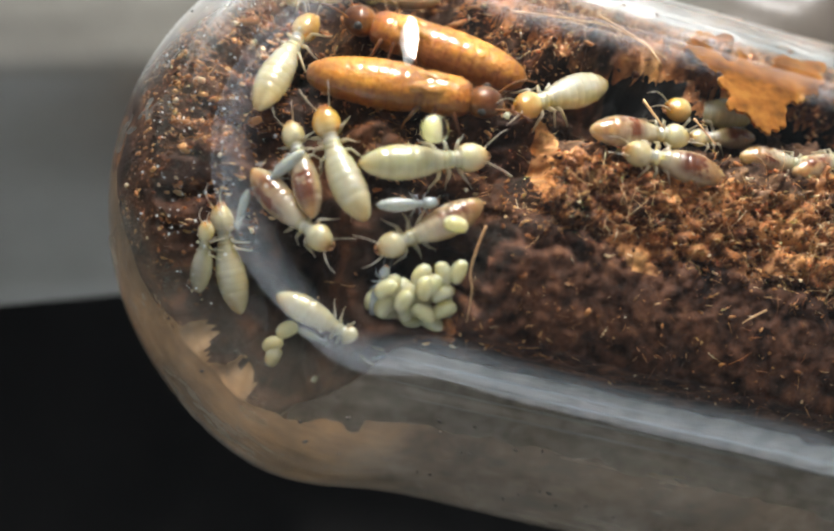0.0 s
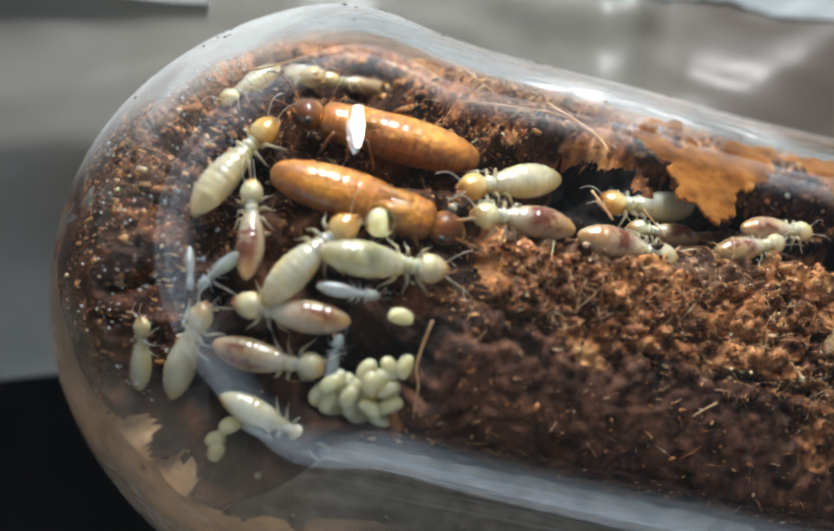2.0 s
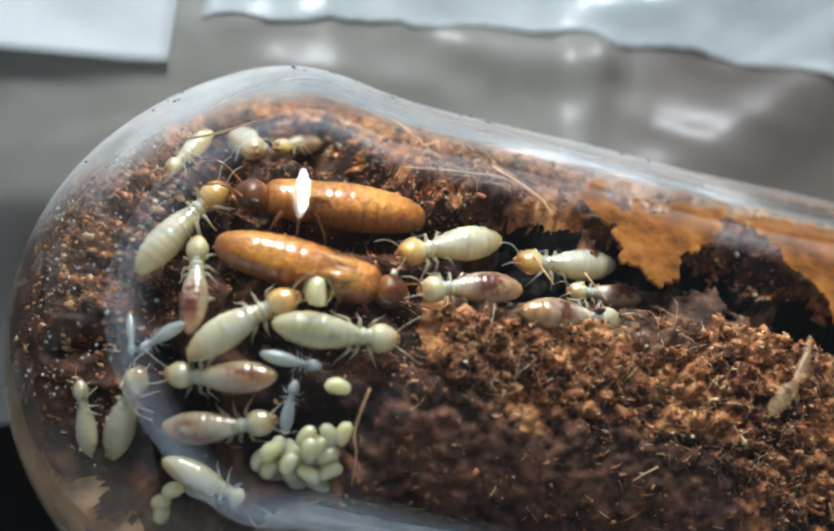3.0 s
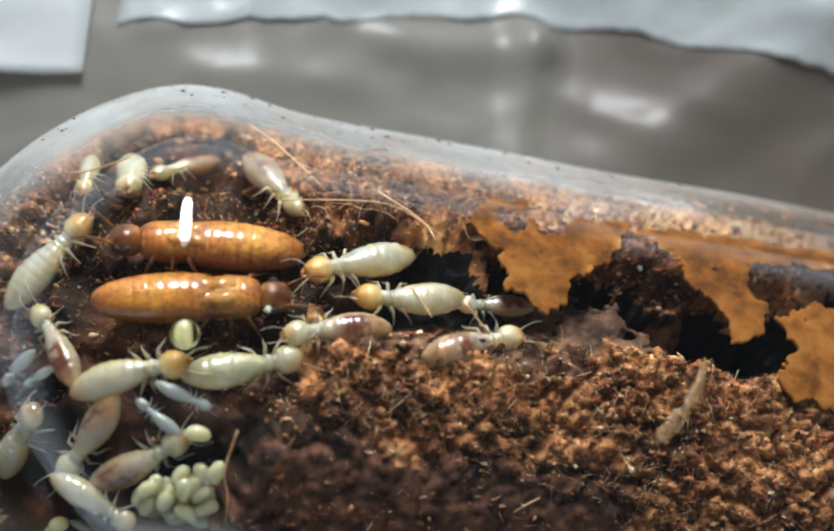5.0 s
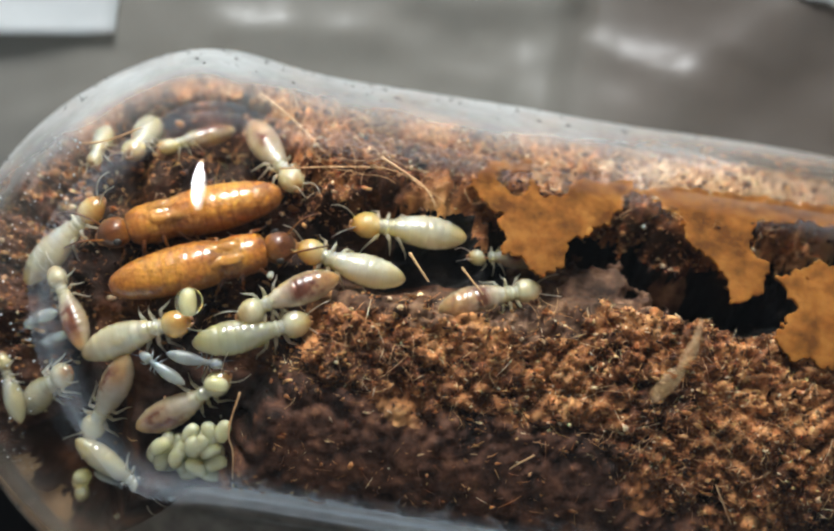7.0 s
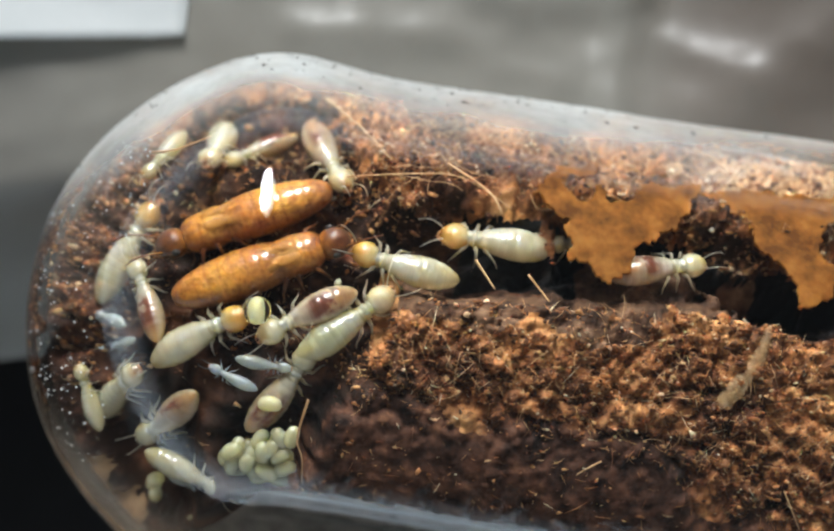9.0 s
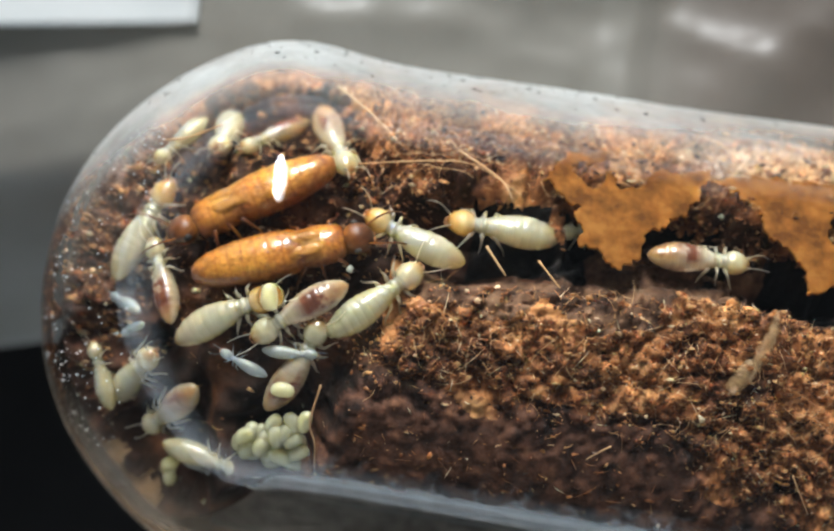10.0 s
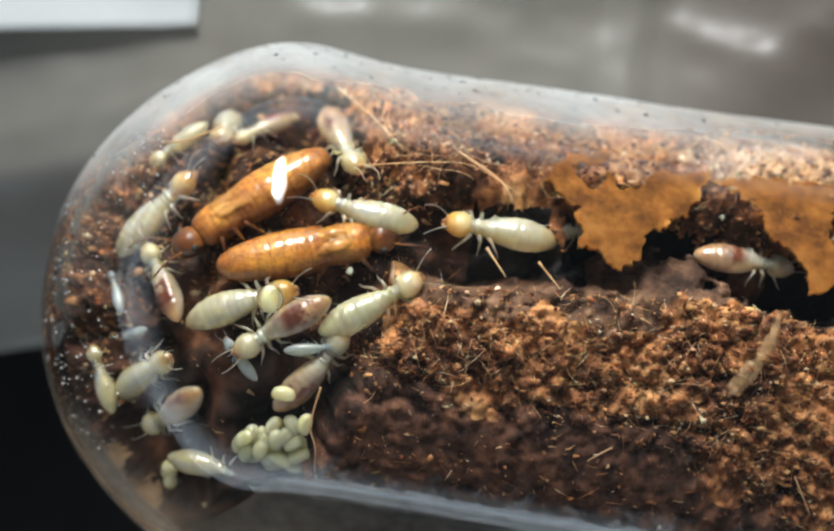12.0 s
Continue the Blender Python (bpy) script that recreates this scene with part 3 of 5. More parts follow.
def soil_body():
    xs = [-7.4 + 0.085 * i for i in range(295)] + [17.8 + 0.5 * i for i in range(60)]
    angs = [-110 + 0.72 * i for i in range(292)] + [102 + 7.4 * i for i in range(20)]
    # beyond 180 the angle goes on to the under side
    verts, w, hollows = [], len(angs), []
    for x in xs:
        for a in angs:
            d, h = soil_depth(x, a if a < 180 else a - 360)
            hollows.append(h)
            r = max(7.44 * bulged(x) - d, 0.8)
            k = r / 7.44
            c = wall_point(x, a, 7.44)
            verts.append((c[0] * k if x < 0 else x, c[1] * k, c[2] * k))
    faces = [(i * w + j, i * w + (j + 1) % w, (i + 1) * w + (j + 1) % w, (i + 1) * w + j) for i in range(len(xs) - 1) for j in range(w)]
    faces.append(tuple(range(w - 1, -1, -1)))
    faces.append(tuple((len(xs) - 1) * w + j for j in range(w)))
    me = mesh_of("soil", verts, faces, SOIL)
    me.materials.append(DARKSOIL)
    me.materials.append(SHADESOIL)
    me.materials.append(CLAY)
    me.materials.append(SHADELINING)
    me.materials.append(LEDGE)

    def zone(f):
        i, j = divmod(f[0], w)
        x, a = xs[i], angs[j]
        a = a if a < 180 else a - 360
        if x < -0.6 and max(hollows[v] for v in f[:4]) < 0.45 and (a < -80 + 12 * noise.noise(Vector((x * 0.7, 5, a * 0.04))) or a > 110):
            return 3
        if x < -5.7 + 0.7 * noise.noise(Vector((x, 8, a * 0.06))):
            return 2
        # recesses take the darker colours, which paint in their shade
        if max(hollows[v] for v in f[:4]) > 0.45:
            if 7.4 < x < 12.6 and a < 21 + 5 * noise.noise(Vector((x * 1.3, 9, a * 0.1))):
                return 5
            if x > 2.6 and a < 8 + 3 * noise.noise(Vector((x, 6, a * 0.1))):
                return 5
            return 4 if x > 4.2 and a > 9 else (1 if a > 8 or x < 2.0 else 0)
        if a > 34 + 9 * noise.noise(Vector((x * 0.8, 1, a * 0.07))) and x > 10.6 + 1.5 * noise.noise(Vector((x, 3, a * 0.1))):
            return 3
        if 2.9 < x < 9.3 and a > -3.5 + 7 * noise.noise(Vector((x * 0.9, 4, a * 0.08))) and a < 9:
            return 5
        # the foot is painted darker for the shade on the near face
        return 2 if a < -23 + 8 * smooth(3.0, 1.8, x) + 10 * noise.noise(Vector((x * 0.5, 2, a * 0.05))) - foot_line(x) else 0

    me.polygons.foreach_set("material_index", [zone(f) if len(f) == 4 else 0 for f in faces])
    return new("soil", me)


tagged(soil_body(), "reddish brown crumbly rotten wood soil filling the tube", "soil", kind="stuff")

# ---- termites ----


def curve_at(s, bend):
    """A place and heading along a body that curves sideways by bend degrees over its length; s runs from -1 (tail) to 1 (head)."""
    a = radians(bend) / 2 * s
    k = radians(bend) / 2
    if abs(k) < 1e-4:
        return s, 0.0, 0.0
    return math.sin(a) / k, (1 - math.cos(a)) / k, a


def body_skin(x0, x1, width, height, shape, bend, rings, groove, sides=18, seg=0, lift=0.0):
    """A body piece between stations x0 and x1 of a body 2 long, with seg ring grooves."""
    verts, faces = [], []
    for i in range(rings + 1):
        u = i / rings
        s = x0 + (x1 - x0) * u
        px, py, a = curve_at(s, bend)
        prof = shape(u)
        cut = 1 - groove * (0.5 + 0.5 * math.cos(2 * math.pi * u * seg)) ** 4 if seg else 1
        for k in range(sides):
            b = 2 * math.pi * k / sides
            o = width * prof * cut * math.cos(b)
            verts.append((px - o * math.sin(a), py + o * math.cos(a), lift + height * prof * cut * math.sin(b)))
    n = rings + 1
    for i in range(rings):
        for k in range(sides):
            p, q = i * sides + k, i * sides + (k + 1) % sides
            faces.append((p, q, q + sides, p + sides))
    faces.append(tuple(range(sides - 1, -1, -1)))
    faces.append(tuple(range((n - 1) * sides, n * sides)))
    return verts, faces


def profile(stations):
    """A smooth outline through (place, half width) pairs."""
    def at(u):
        for (a, p), (b, q) in zip(stations, stations[1:]):
            if u <= b:
                t = (u - a) / (b - a)
                return p + (q - p) * (0.45 * t + 0.55 * t * t * (3 - 2 * t))
        return stations[-1][1]
    return at


WORKER_ABDOMEN = profile(((0, 0.05), (0.015, 0.2), (0.05, 0.4), (0.12, 0.62), (0.25, 0.87), (0.4, 1.0), (0.55, 0.98), (0.7, 0.86), (0.83, 0.68), (0.93, 0.52), (1, 0.3)))
WORKER_THORAX = profile(((0, 0.3), (0.05, 0.86), (0.2, 1.0), (0.33, 0.84), (0.5, 1.0), (0.64, 0.8), (0.8, 0.92), (0.93, 0.66), (1, 0.3)))
WORKER_HEAD = profile(((0, 0.06), (0.02, 0.34), (0.08, 0.62), (0.2, 0.88), (0.38, 1.0), (0.58, 0.97), (0.76, 0.8), (0.9, 0.58), (0.97, 0.4), (1, 0.06)))


def egg_shape(p, q):
    return lambda u: max(0.04, (max(u, 0) ** p) * (max(1 - u, 0) ** q) / ((p / (p + q)) ** p * (q / (p + q)) ** q))


PIVOTS = {}


def termite(name, length, skin, head_skin, limb, bend=0, plump=1.0, royal=False, label="", category="termite", seed=0):
    rnd = random.Random(seed)
    root = new(name)
    k = length / 2.0
    w = 0.275 * plump

    def scale(vf):
        return [tuple(c * k for c in v) for v in vf[0]], vf[1]

    if royal:
        w = 0.245 * plump
        pieces = dict(abdomen=(-1, 0.28, w * 1.08, w * 0.95, egg_shape(0.38, 0.22), 9), thorax=(0.06, 0.68, w * 0.94, w * 0.8, egg_shape(0.2, 0.2), 3), head=(0.64, 1.0, w * 0.72, w * 0.62, egg_shape(0.4, 0.5), 0))
    else:
        pieces = dict(abdomen=(-1, 0.4, w * 1.04, w * 0.92, WORKER_ABDOMEN, 10), thorax=(0.22, 0.58, w * 0.55, w * 0.52, WORKER_THORAX, 0), head=(0.47, 0.98, w * 0.84, w * 0.7, WORKER_HEAD, 0))
    made = {}
    for nm, (a, b, ww, hh, shape, seg) in pieces.items():
        mat = head_skin if nm == "head" else skin
        if nm == "thorax":
            mat = ROYAL if royal else (skin if skin in (PALE, GREEN) else CREAM)
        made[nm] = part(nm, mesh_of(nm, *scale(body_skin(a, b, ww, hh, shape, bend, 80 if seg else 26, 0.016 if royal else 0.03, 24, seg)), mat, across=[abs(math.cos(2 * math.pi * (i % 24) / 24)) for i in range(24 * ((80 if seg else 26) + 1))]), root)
    if royal:
        for sgn in (-1, 1):
            for s0, ln in ((0.42, 0.3), (0.24, 0.32)):
                pts = []
                for i in range(7):
                    u = i / 6
                    px, py, pa = curve_at(s0 - ln * u, bend)
                    off = sgn * w * (0.2 + 0.2 * u)
                    pts.append((px - off * math.sin(pa), py + off * math.cos(pa), w * (0.8 + 0.03 * math.sin(3 * u))))
                wide = [0.05, 0.075, 0.085, 0.08, 0.065, 0.045, 0.01]
                vf = ([], [])
                for i, q in enumerate(pts):
                    for dy, dz in ((-1, -0.012), (-0.4, 0.004), (0.4, 0.004), (1, -0.012)):
                        vf[0].append((q[0] + 0.01 * dy * sgn, q[1] + dy * wide[i], q[2] + dz - 0.02 * abs(dy)))
                for i in range(6):
                    for j in range(3):
                        vf[1].append((i * 4 + j, i * 4 + j + 1, i * 4 + j + 5, i * 4 + j + 4))
                stub = part("wing_stub", mesh_of("wing_stub", *scale(vf), WING), root, "short shiny brown wing stub")
                stub.modifiers.new("thickness", "SOLIDIFY").thickness = 0.006 * MM
        ex, ey, ea = curve_at(0.8, bend)
        for sgn in (-1, 1):
            c = Vector((ex, ey, 0.05)) + Vector((-math.sin(ea), math.cos(ea), 0)) * sgn * w * 0.66
            st = [(c.x + 0.045 * q, c.y, c.z, 0.03 * math.sqrt(1 - q * q) + 0.002, 0.045 * math.sqrt(1 - q * q) + 0.002) for q in (-0.98, -0.7, -0.3, 0.3, 0.7, 0.98)]
            part("eye", mesh_of("eye", *scale(lathe(st, 10)), DUST), made["head"], "small black eye")
    hx, hy, ha = curve_at(0.9, bend)
    fwd, side = Vector((math.cos(ha), math.sin(ha), 0)), Vector((-math.sin(ha), math.cos(ha), 0))
    base = Vector((hx, hy, 0))
    for sgn in (-1, 1):
        # antenna of small beads
        pts, rad = [], []
        sway = rnd.uniform(0.3, 0.9)
        for i in range(25):
            u = i / 24
            d = fwd * (0.02 + 0.42 * u) + side * sgn * (0.1 + sway * 0.38 * u - 0.1 * u * u) + Vector((0, 0, 0.05 + 0.12 * math.sin(u * 2.6)))
            pts.append((base + d) * k)
            rad.append((0.011 if i % 2 else 0.017) * k * (1 - 0.35 * u))
        feeler = part("antenna", mesh_of("antenna", *tube(pts, rad, 5), limb), made["head"], "beaded antenna")
        PIVOTS[feeler] = Vector(pts[0]) * MM
        jaw = [(base + fwd * (0.02 + 0.1 * u) + side * sgn * (0.07 - 0.06 * u * u) + Vector((0, 0, -0.03))) * k for u in (0, 0.35, 0.7, 1.0)]
        part("mandible", mesh_of("mandible", *tube(jaw, [0.035 * k, 0.04 * k, 0.03 * k, 0.008 * k], 6), JAW), made["head"], "small brown mandible")
        for j, (s, sweep) in enumerate(((0.5, 0.5), (0.36, -0.1), (0.22, -0.6))):
            lx, ly, la = curve_at(s, bend)
            f2, s2 = Vector((math.cos(la), math.sin(la), 0)), Vector((-math.sin(la), math.cos(la), 0))
            b0 = Vector((lx, ly, -0.05)) + s2 * sgn * w * 0.4
            sw = sweep + rnd.uniform(-0.15, 0.15)
            reach = 0.75 if royal else 0.88
            knee = b0 + (s2 * sgn * 0.17 + f2 * sw * 0.12) * reach + Vector((0, 0, 0.07))
            ankle = knee + (s2 * sgn * 0.11 + f2 * sw * 0.24) * reach + Vector((0, 0, -0.17))
            toe = ankle + (s2 * sgn * 0.07 + f2 * (sw * 0.08 + 0.02)) * reach + Vector((0, 0, -0.06))
            pts = [b0 * k, b0.lerp(knee, 0.5) * k, knee * k, knee.lerp(ankle, 0.5) * k, ankle * k, toe * k]
            leg = part("leg", mesh_of("leg", *tube(pts, [q * k for q in (0.03, 0.042, 0.028, 0.022, 0.014, 0.008)], 6), limb), root, "thin jointed leg")
            PIVOTS[leg] = b0 * k * MM
    return tagged(root, label, category, "termites in the tube")


def worker(length, kind, bend, seed, **kw):
    skins = dict(amber=(CREAM, AMBER, "cream white worker termite with an amber head"), gut=(GUT, HEAD, "pale worker termite with brown gut showing through"), cream=(CREAM, HEAD, "plump cream worker termite with a pale head"), green=(GREEN, HEAD, "plump greenish cream worker termite with a pale head"))
    skin, head, label = skins[kind]
    return termite("worker_termite", length, skin, head, LIMB, bend, label=label, seed=seed, **kw)


def larva(length, bend, seed):
    return termite("termite_larva", length, PALE, PALE, PALE, bend, 0.85, label="tiny bluish white termite larva", category="larva", seed=seed)


def royal(length, bend, seed, label):
    return termite("royal_termite", length, ROYAL, ROYALDARK, ROYALDARK, bend, 1.0, True, label=label, seed=seed)


w1 = worker(3.25, "amber", -14, 1)
w2 = worker(3.2, "green", 8, 2)
w3 = worker(3.15, "amber", -20, 3)
w4 = worker(2.6, "gut", 12, 4)
w5 = worker(2.95, "gut", 18, 5)
w6 = worker(2.9, "gut", -12, 6)
w7 = worker(2.5, "cream", -10, 7)
w8 = worker(2, "cream", 5, 8)
w9 = worker(2.9, "cream", -15, 9)
w10 = worker(3.25, "amber", 6, 10)
w11 = worker(3.1, "amber", -12, 11)
w12 = worker(2.95, "gut", 14, 12)
w13 = worker(2.9, "gut", -8, 13)
w14 = worker(3.2, "gut", 12, 14)
w15 = worker(2.5, "cream", -20, 15, plump=1.25)
w16 = worker(2.3, "gut", 10, 16)
w17 = worker(2, "cream", 0, 17)
w18 = worker(2.2, "gut", 6, 18)
w19 = worker(2.4, "gut", -8, 19)
w20 = worker(2.4, "gut", 8, 20)
k1 = royal(4.95, -6, 21, "amber brown primary termite with a dark shiny head")
k2 = royal(4.95, 8, 22, "amber brown primary termite with segmented abdomen")
l1, l2, l3, l4 = larva(1.5, 8, 31), larva(1.4, -10, 32), larva(1.5, 14, 33), larva(1.1, 0, 34)

# ---- eggs ----


def egg_mesh():
    st = []
    for i in range(13):
        u = i / 12
        r = 0.205 * math.sqrt(max(0.0, 1 - (2 * u - 1) ** 2)) ** 0.8 * (1 + 0.06 * (0.5 - u)) + 0.004
        st.append((-0.33 + 0.66 * u, 0.03 * math.sin(math.pi * u), 0, r, r * 0.95))
    return mesh_of("egg", *lathe(st, 14), EGG)


EGG_MESH = egg_mesh()


def egg(x, y, heading, r=6.75, tilt=0.0, label="smooth cream termite egg in a cluster"):
    ob = new("egg", EGG_MESH)
    ob.matrix_world = on_wall(x, y, heading, r) @ pose(0, 0, 0, 0, tilt, 0)
    return tagged(ob, label, "egg", "termite eggs")


for x, y, h, r in ((0.52, -3.59, 80, 6.9), (0.12, -3.67, -50, 6.8), (-0.4, -3.77, 70, 6.7), (-0.05, -4.0, 60, 6.85), (0.26, -4.14, 30, 6.85), (-0.27, -4.12, 100, 6.9), (-0.55, -4.23, 85, 6.7), (-0.67, -4.45, 70, 6.8), (-1.09, -4.56, 75, 6.65), (-0.94, -4.34, 110, 6.5), (-0.21, -4.39, 90, 6.6), (0.47, -4.47, 25, 6.85), (-0.09, -4.67, -20, 6.9), (0.15, -4.5, 10, 6.55), (-0.46, -4.62, 120, 6.6), (-1.33, -4.33, 80, 6.4), (-0.78, -4.1, 20, 6.5), (0.3, -3.95, 140, 6.5), (-0.6, -4.0, 150, 6.45), (0.1, -4.25, 60, 6.3), (-0.85, -4.7, 10, 6.5), (-1.2, -4.2, 40, 6.7), (-1.0, -4.05, 100, 6.55), (0.5, -4.2, 100, 6.6), (-0.3, -4.85, 20, 6.65), (0.3, -4.75, -10, 6.7), (-0.15, -3.85, 20, 6.6)):
    egg(0.88 * x - 0.08, 0.88 * y - 0.74, h, r)
egg(-3.0, -5.35, 20, 6.85, 0, "cream termite egg stuck to the glass")
egg(-3.1, -5.45, 10, 6.6, 0, "cream termite egg stuck to the glass")
egg(-3.0, -5.72, 80, 6.75, 0, "cream termite egg stuck to the glass")
egg(-1.05, -1.0, 100, 7.15, 0, "single termite egg stuck inside the glass")


def droplet():
    """A flat round drop of water on the inner glass, over the single egg."""
    st = []
    for i in range(15):
        u = -1 + 2 * i / 14
        q = math.sqrt(max(1 - u * u, 0.0)) + 0.006
        st.append((0.36 * u, 0, 0, 0.36 * q, 0.2 * q))
    ob = new("water_droplet", mesh_of("water_droplet", *lathe(st, 24), WATER))
    ob.matrix_world = on_wall(-1.05, -1.0, 0, 7.2)
    ob.visible_shadow = False
    return tagged(ob, "clear round water droplet on the glass around an egg", "water droplet")


droplet()
e1 = egg(0, 0, 0, 6.9, 0, "single termite egg carried about by a worker")

# ---- things lying still against the glass ----
for (x, y), h, ln, seed in (((0.1, -4.86), 14, 1.7, 41), ((-0.95, -5.62), 8, 1.0, 42), ((-2.3, -5.33), -18, 1.0, 43), ((-2.55, -5.9), 150, 1.3, 44)):
    ob = larva(ln, 6, seed)
    ob.matrix_world = on_wall(x, y, h, 6.5)

def patch(name, poly, r, step, rough, thick, material, seed, bulge=0.0):
    """A ragged film on the glass inside a polygon of x and angle."""
    pl = scaled(poly)
    x0, x1 = min(p[0] for p in poly), max(p[0] for p in poly)
    a0, a1 = min(p[1] for p in poly), max(p[1] for p in poly)
    nx, na = int((x1 - x0 + 1.2) / step) + 1, int((a1 - a0 + 10) * 0.124 / step) + 1
    verts, keep = [], []
    for i in range(nx):
        for j in range(na):
            x, a = x0 - 0.6 + i * step, a0 - 5 + j * step / 0.124
            p = Vector((x * 1.6, a * 0.2, seed))
            d = inside(x, a * 0.124, pl) + rough * (0.5 * noise.noise(p) + 0.35 * noise.noise(p * 2.7) + 0.2 * noise.noise(p * 6))
            keep.append(d > 0)
            verts.append(wall_point(x, a, r * bulged(x) - 0.03 * abs(noise.noise(p * 2)) - bulge * max(0, 0.4 - d)))
    faces = [(i * na + j, (i + 1) * na + j, (i + 1) * na + j + 1, i * na + j + 1) for i in range(nx - 1) for j in range(na - 1)
             if sum(keep[q] for q in (i * na + j, (i + 1) * na + j, (i + 1) * na + j + 1, i * na + j + 1)) >= 3]
    used = sorted({v for f in faces for v in f})
    back = {v: i for i, v in enumerate(used)}
    ob = new(name, mesh_of(name, [verts[v] for v in used], [tuple(back[v] for v in f) for f in faces], material))
    if thick:
        m = ob.modifiers.new("thickness", "SOLIDIFY")
        m.thickness, m.offset = thick * MM, -1
    return ob


for n, (poly, rough) in enumerate(((((5.7, 27), (6.5, 36), (7.55, 38), (7.5, 33.5), (6.75, 33.3), (6.62, 28.5), (7.3, 27), (7.52, 31), (7.66, 33.3), (7.85, 27), (8.45, 30), (8.95, 34.2), (10.57, 37.4), (10.2, 28.5), (9.5, 22.2), (8.7, 17.7), (8.48, 13.4), (8.05, 8.9), (7.72, 7.6), (7.44, 12.9), (6.87, 12.5), (6.67, 22.1)), 0.42),
                                   (((10.5, 34.5), (11.6, 29.5), (12.0, 24), (12.65, 19), (13.2, 13.5), (13.2, 9.3), (13.92, 12.4), (14.3, 18.8), (13.85, 22.6), (13.9, 28.2), (14.6, 32), (18.5, 34), (18.5, 40), (14.0, 38), (12, 38)), 0.45),
                                   (((14.5, 17), (16.2, 23), (22.0, 26), (22.0, 1), (15.1, 0), (14.4, 4), (15.0, 10)), 0.6))):
    tagged(patch("mud_crust", poly, 7.44, 0.045, rough, 0.1, CRUST, 3.0 + n, 0.08), "ragged orange brown mud crust on the inside of the glass", "mud crust", "mud crusts")

tagged(patch("mud_film", ((7.9, 3), (8.5, 9), (8.75, 15), (9.5, 20), (10.3, 20), (10.7, 16.5), (11.5, 12), (12.7, 3.5), (13.4, 0), (10, -1)), 6.3, 0.05, 1.1, 0.12, LEDGE, 12.0, 0.5),
       "grey brown mud film smeared over the tunnel mouth", "mud film")


def strip(name, xs, low, high, r, material, rows=14):
    """A film on the glass between two angles that change along the tube."""
    verts = [wall_point(x, low(x) + (high(x) - low(x)) * j / rows, r(x)) for x in xs for j in range(rows + 1)]
    w = rows + 1
    faces = [(i * w + j, (i + 1) * w + j, (i + 1) * w + j + 1, i * w + j + 1) for i in range(len(xs) - 1) for j in range(rows)]
    return new(name, mesh_of(name, verts, faces, material))


def wave(x, n, size):
    return size * (noise.noise(Vector((x * 0.8, n, 0))) + 0.4 * noise.noise(Vector((x * 2.7, n, 4))))


ALONG = [-0.7 + 0.15 * i for i in range(165)] + [24 + 2 * i for i in range(20)]
tagged(strip("silt_film", ALONG, lambda x: -205, lambda x: -68 + wave(x, 3, 2.5), lambda x: 7.5 * bulged(x), SILT, 30),
       "dull beige silt lying in the empty bottom of the tube", "silt", kind="stuff")


tagged(strip("clay_film", [-7.35 + 0.12 * i for i in range(60)], lambda x: -200, lambda x: -80 + 9 * smooth(-3.6, -1.2, x) + wave(x, 13, 4), lambda x: 7.505 * bulged(x), SILT, 40),
       "orange brown clay smeared over the lower round end", "clay", kind="stuff")


def bank():
    """Shallow wet bank between the foot of the soil and the near glass, with long low ridges."""
    xs = [-1.8 + 0.2 * i for i in range(110)] + [20.5 + i for i in range(40)]
    n, verts = 60, []
    for x in xs:
        fade = smooth(-1.8, 0.6, x)
        for j in range(n + 1):
            s = j / n
            ridge = 0.05 * math.sin(s * 37 + 0.5 * wave(x, 2, 1)) * smooth(1.0, 0.2, s)
            y = -4.75 - 2.3 * s + wave(x, 5, 0.06)
            z = 1.95 - 2.9 * s + ridge + wave(x + s, 7, 0.07) - 0.7 * (1 - fade)
            verts.append((x, y, z))
    w = n + 1
    faces = [(i * w + j, i * w + j + 1, (i + 1) * w + j + 1, (i + 1) * w + j) for i in range(len(xs) - 1) for j in range(n)]
    return new("water_sheen_film", mesh_of("water_sheen_film", verts, faces, FILM))


tagged(bank(), "grey wet film along the foot of the soil", "water film")
# silt smear that also paints a reflected brightness on the lower glass
veil = strip("silt_sheen_veil", [-7.6 + 0.12 * i for i in range(190)] + [15.5 + 2 * i for i in range(20)], lambda x: -125, lambda x: -45, lambda x: 8.025 * bulged(x), VEIL, 40)
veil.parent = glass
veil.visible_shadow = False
tagged(veil, "milky beige silt smear with painted sheen on the lower glass")
# pale haze painted over the far rim, in place of light glancing off it
rim_haze = strip("rim_haze", [-7.9 + 0.2 * i for i in range(150)] + [23 + 2 * i for i in range(20)], lambda x: -25, lambda x: 130, lambda x: 8.03 * bulged(x), RIM_HAZE, 60)
rim_haze.parent = glass
rim_haze.visible_shadow = False
tagged(rim_haze, "greyish painted haze on the glass")


# glints along the wet film, put in as thin pale tubes
for n, (y, z, x0, x1, wide) in enumerate(((-5.0, 1.77, -1.2, 9, 0.028), (-5.2, 1.52, -0.6, 18, 0.045), (-5.45, 1.21, -0.2, 22, 0.04), (-5.7, 0.88, 0.6, 13, 0.032))):
    pts = [(x0 + (x1 - x0) * i / 40, y + wave(x0 + (x1 - x0) * i / 40, 21 + n, 0.03), z + wave(x0 + (x1 - x0) * i / 40, 31 + n, 0.03)) for i in range(41)]
    tagged(new("glint_streak", mesh_of("glint_streak", *tube(pts, [wide * math.sin(math.pi * (0.05 + 0.9 * i / 40)) for i in range(41)], 6), GLINTGRIT)),
           "thin pale streak painting a glint along the wet film", "water streak", "water streaks")


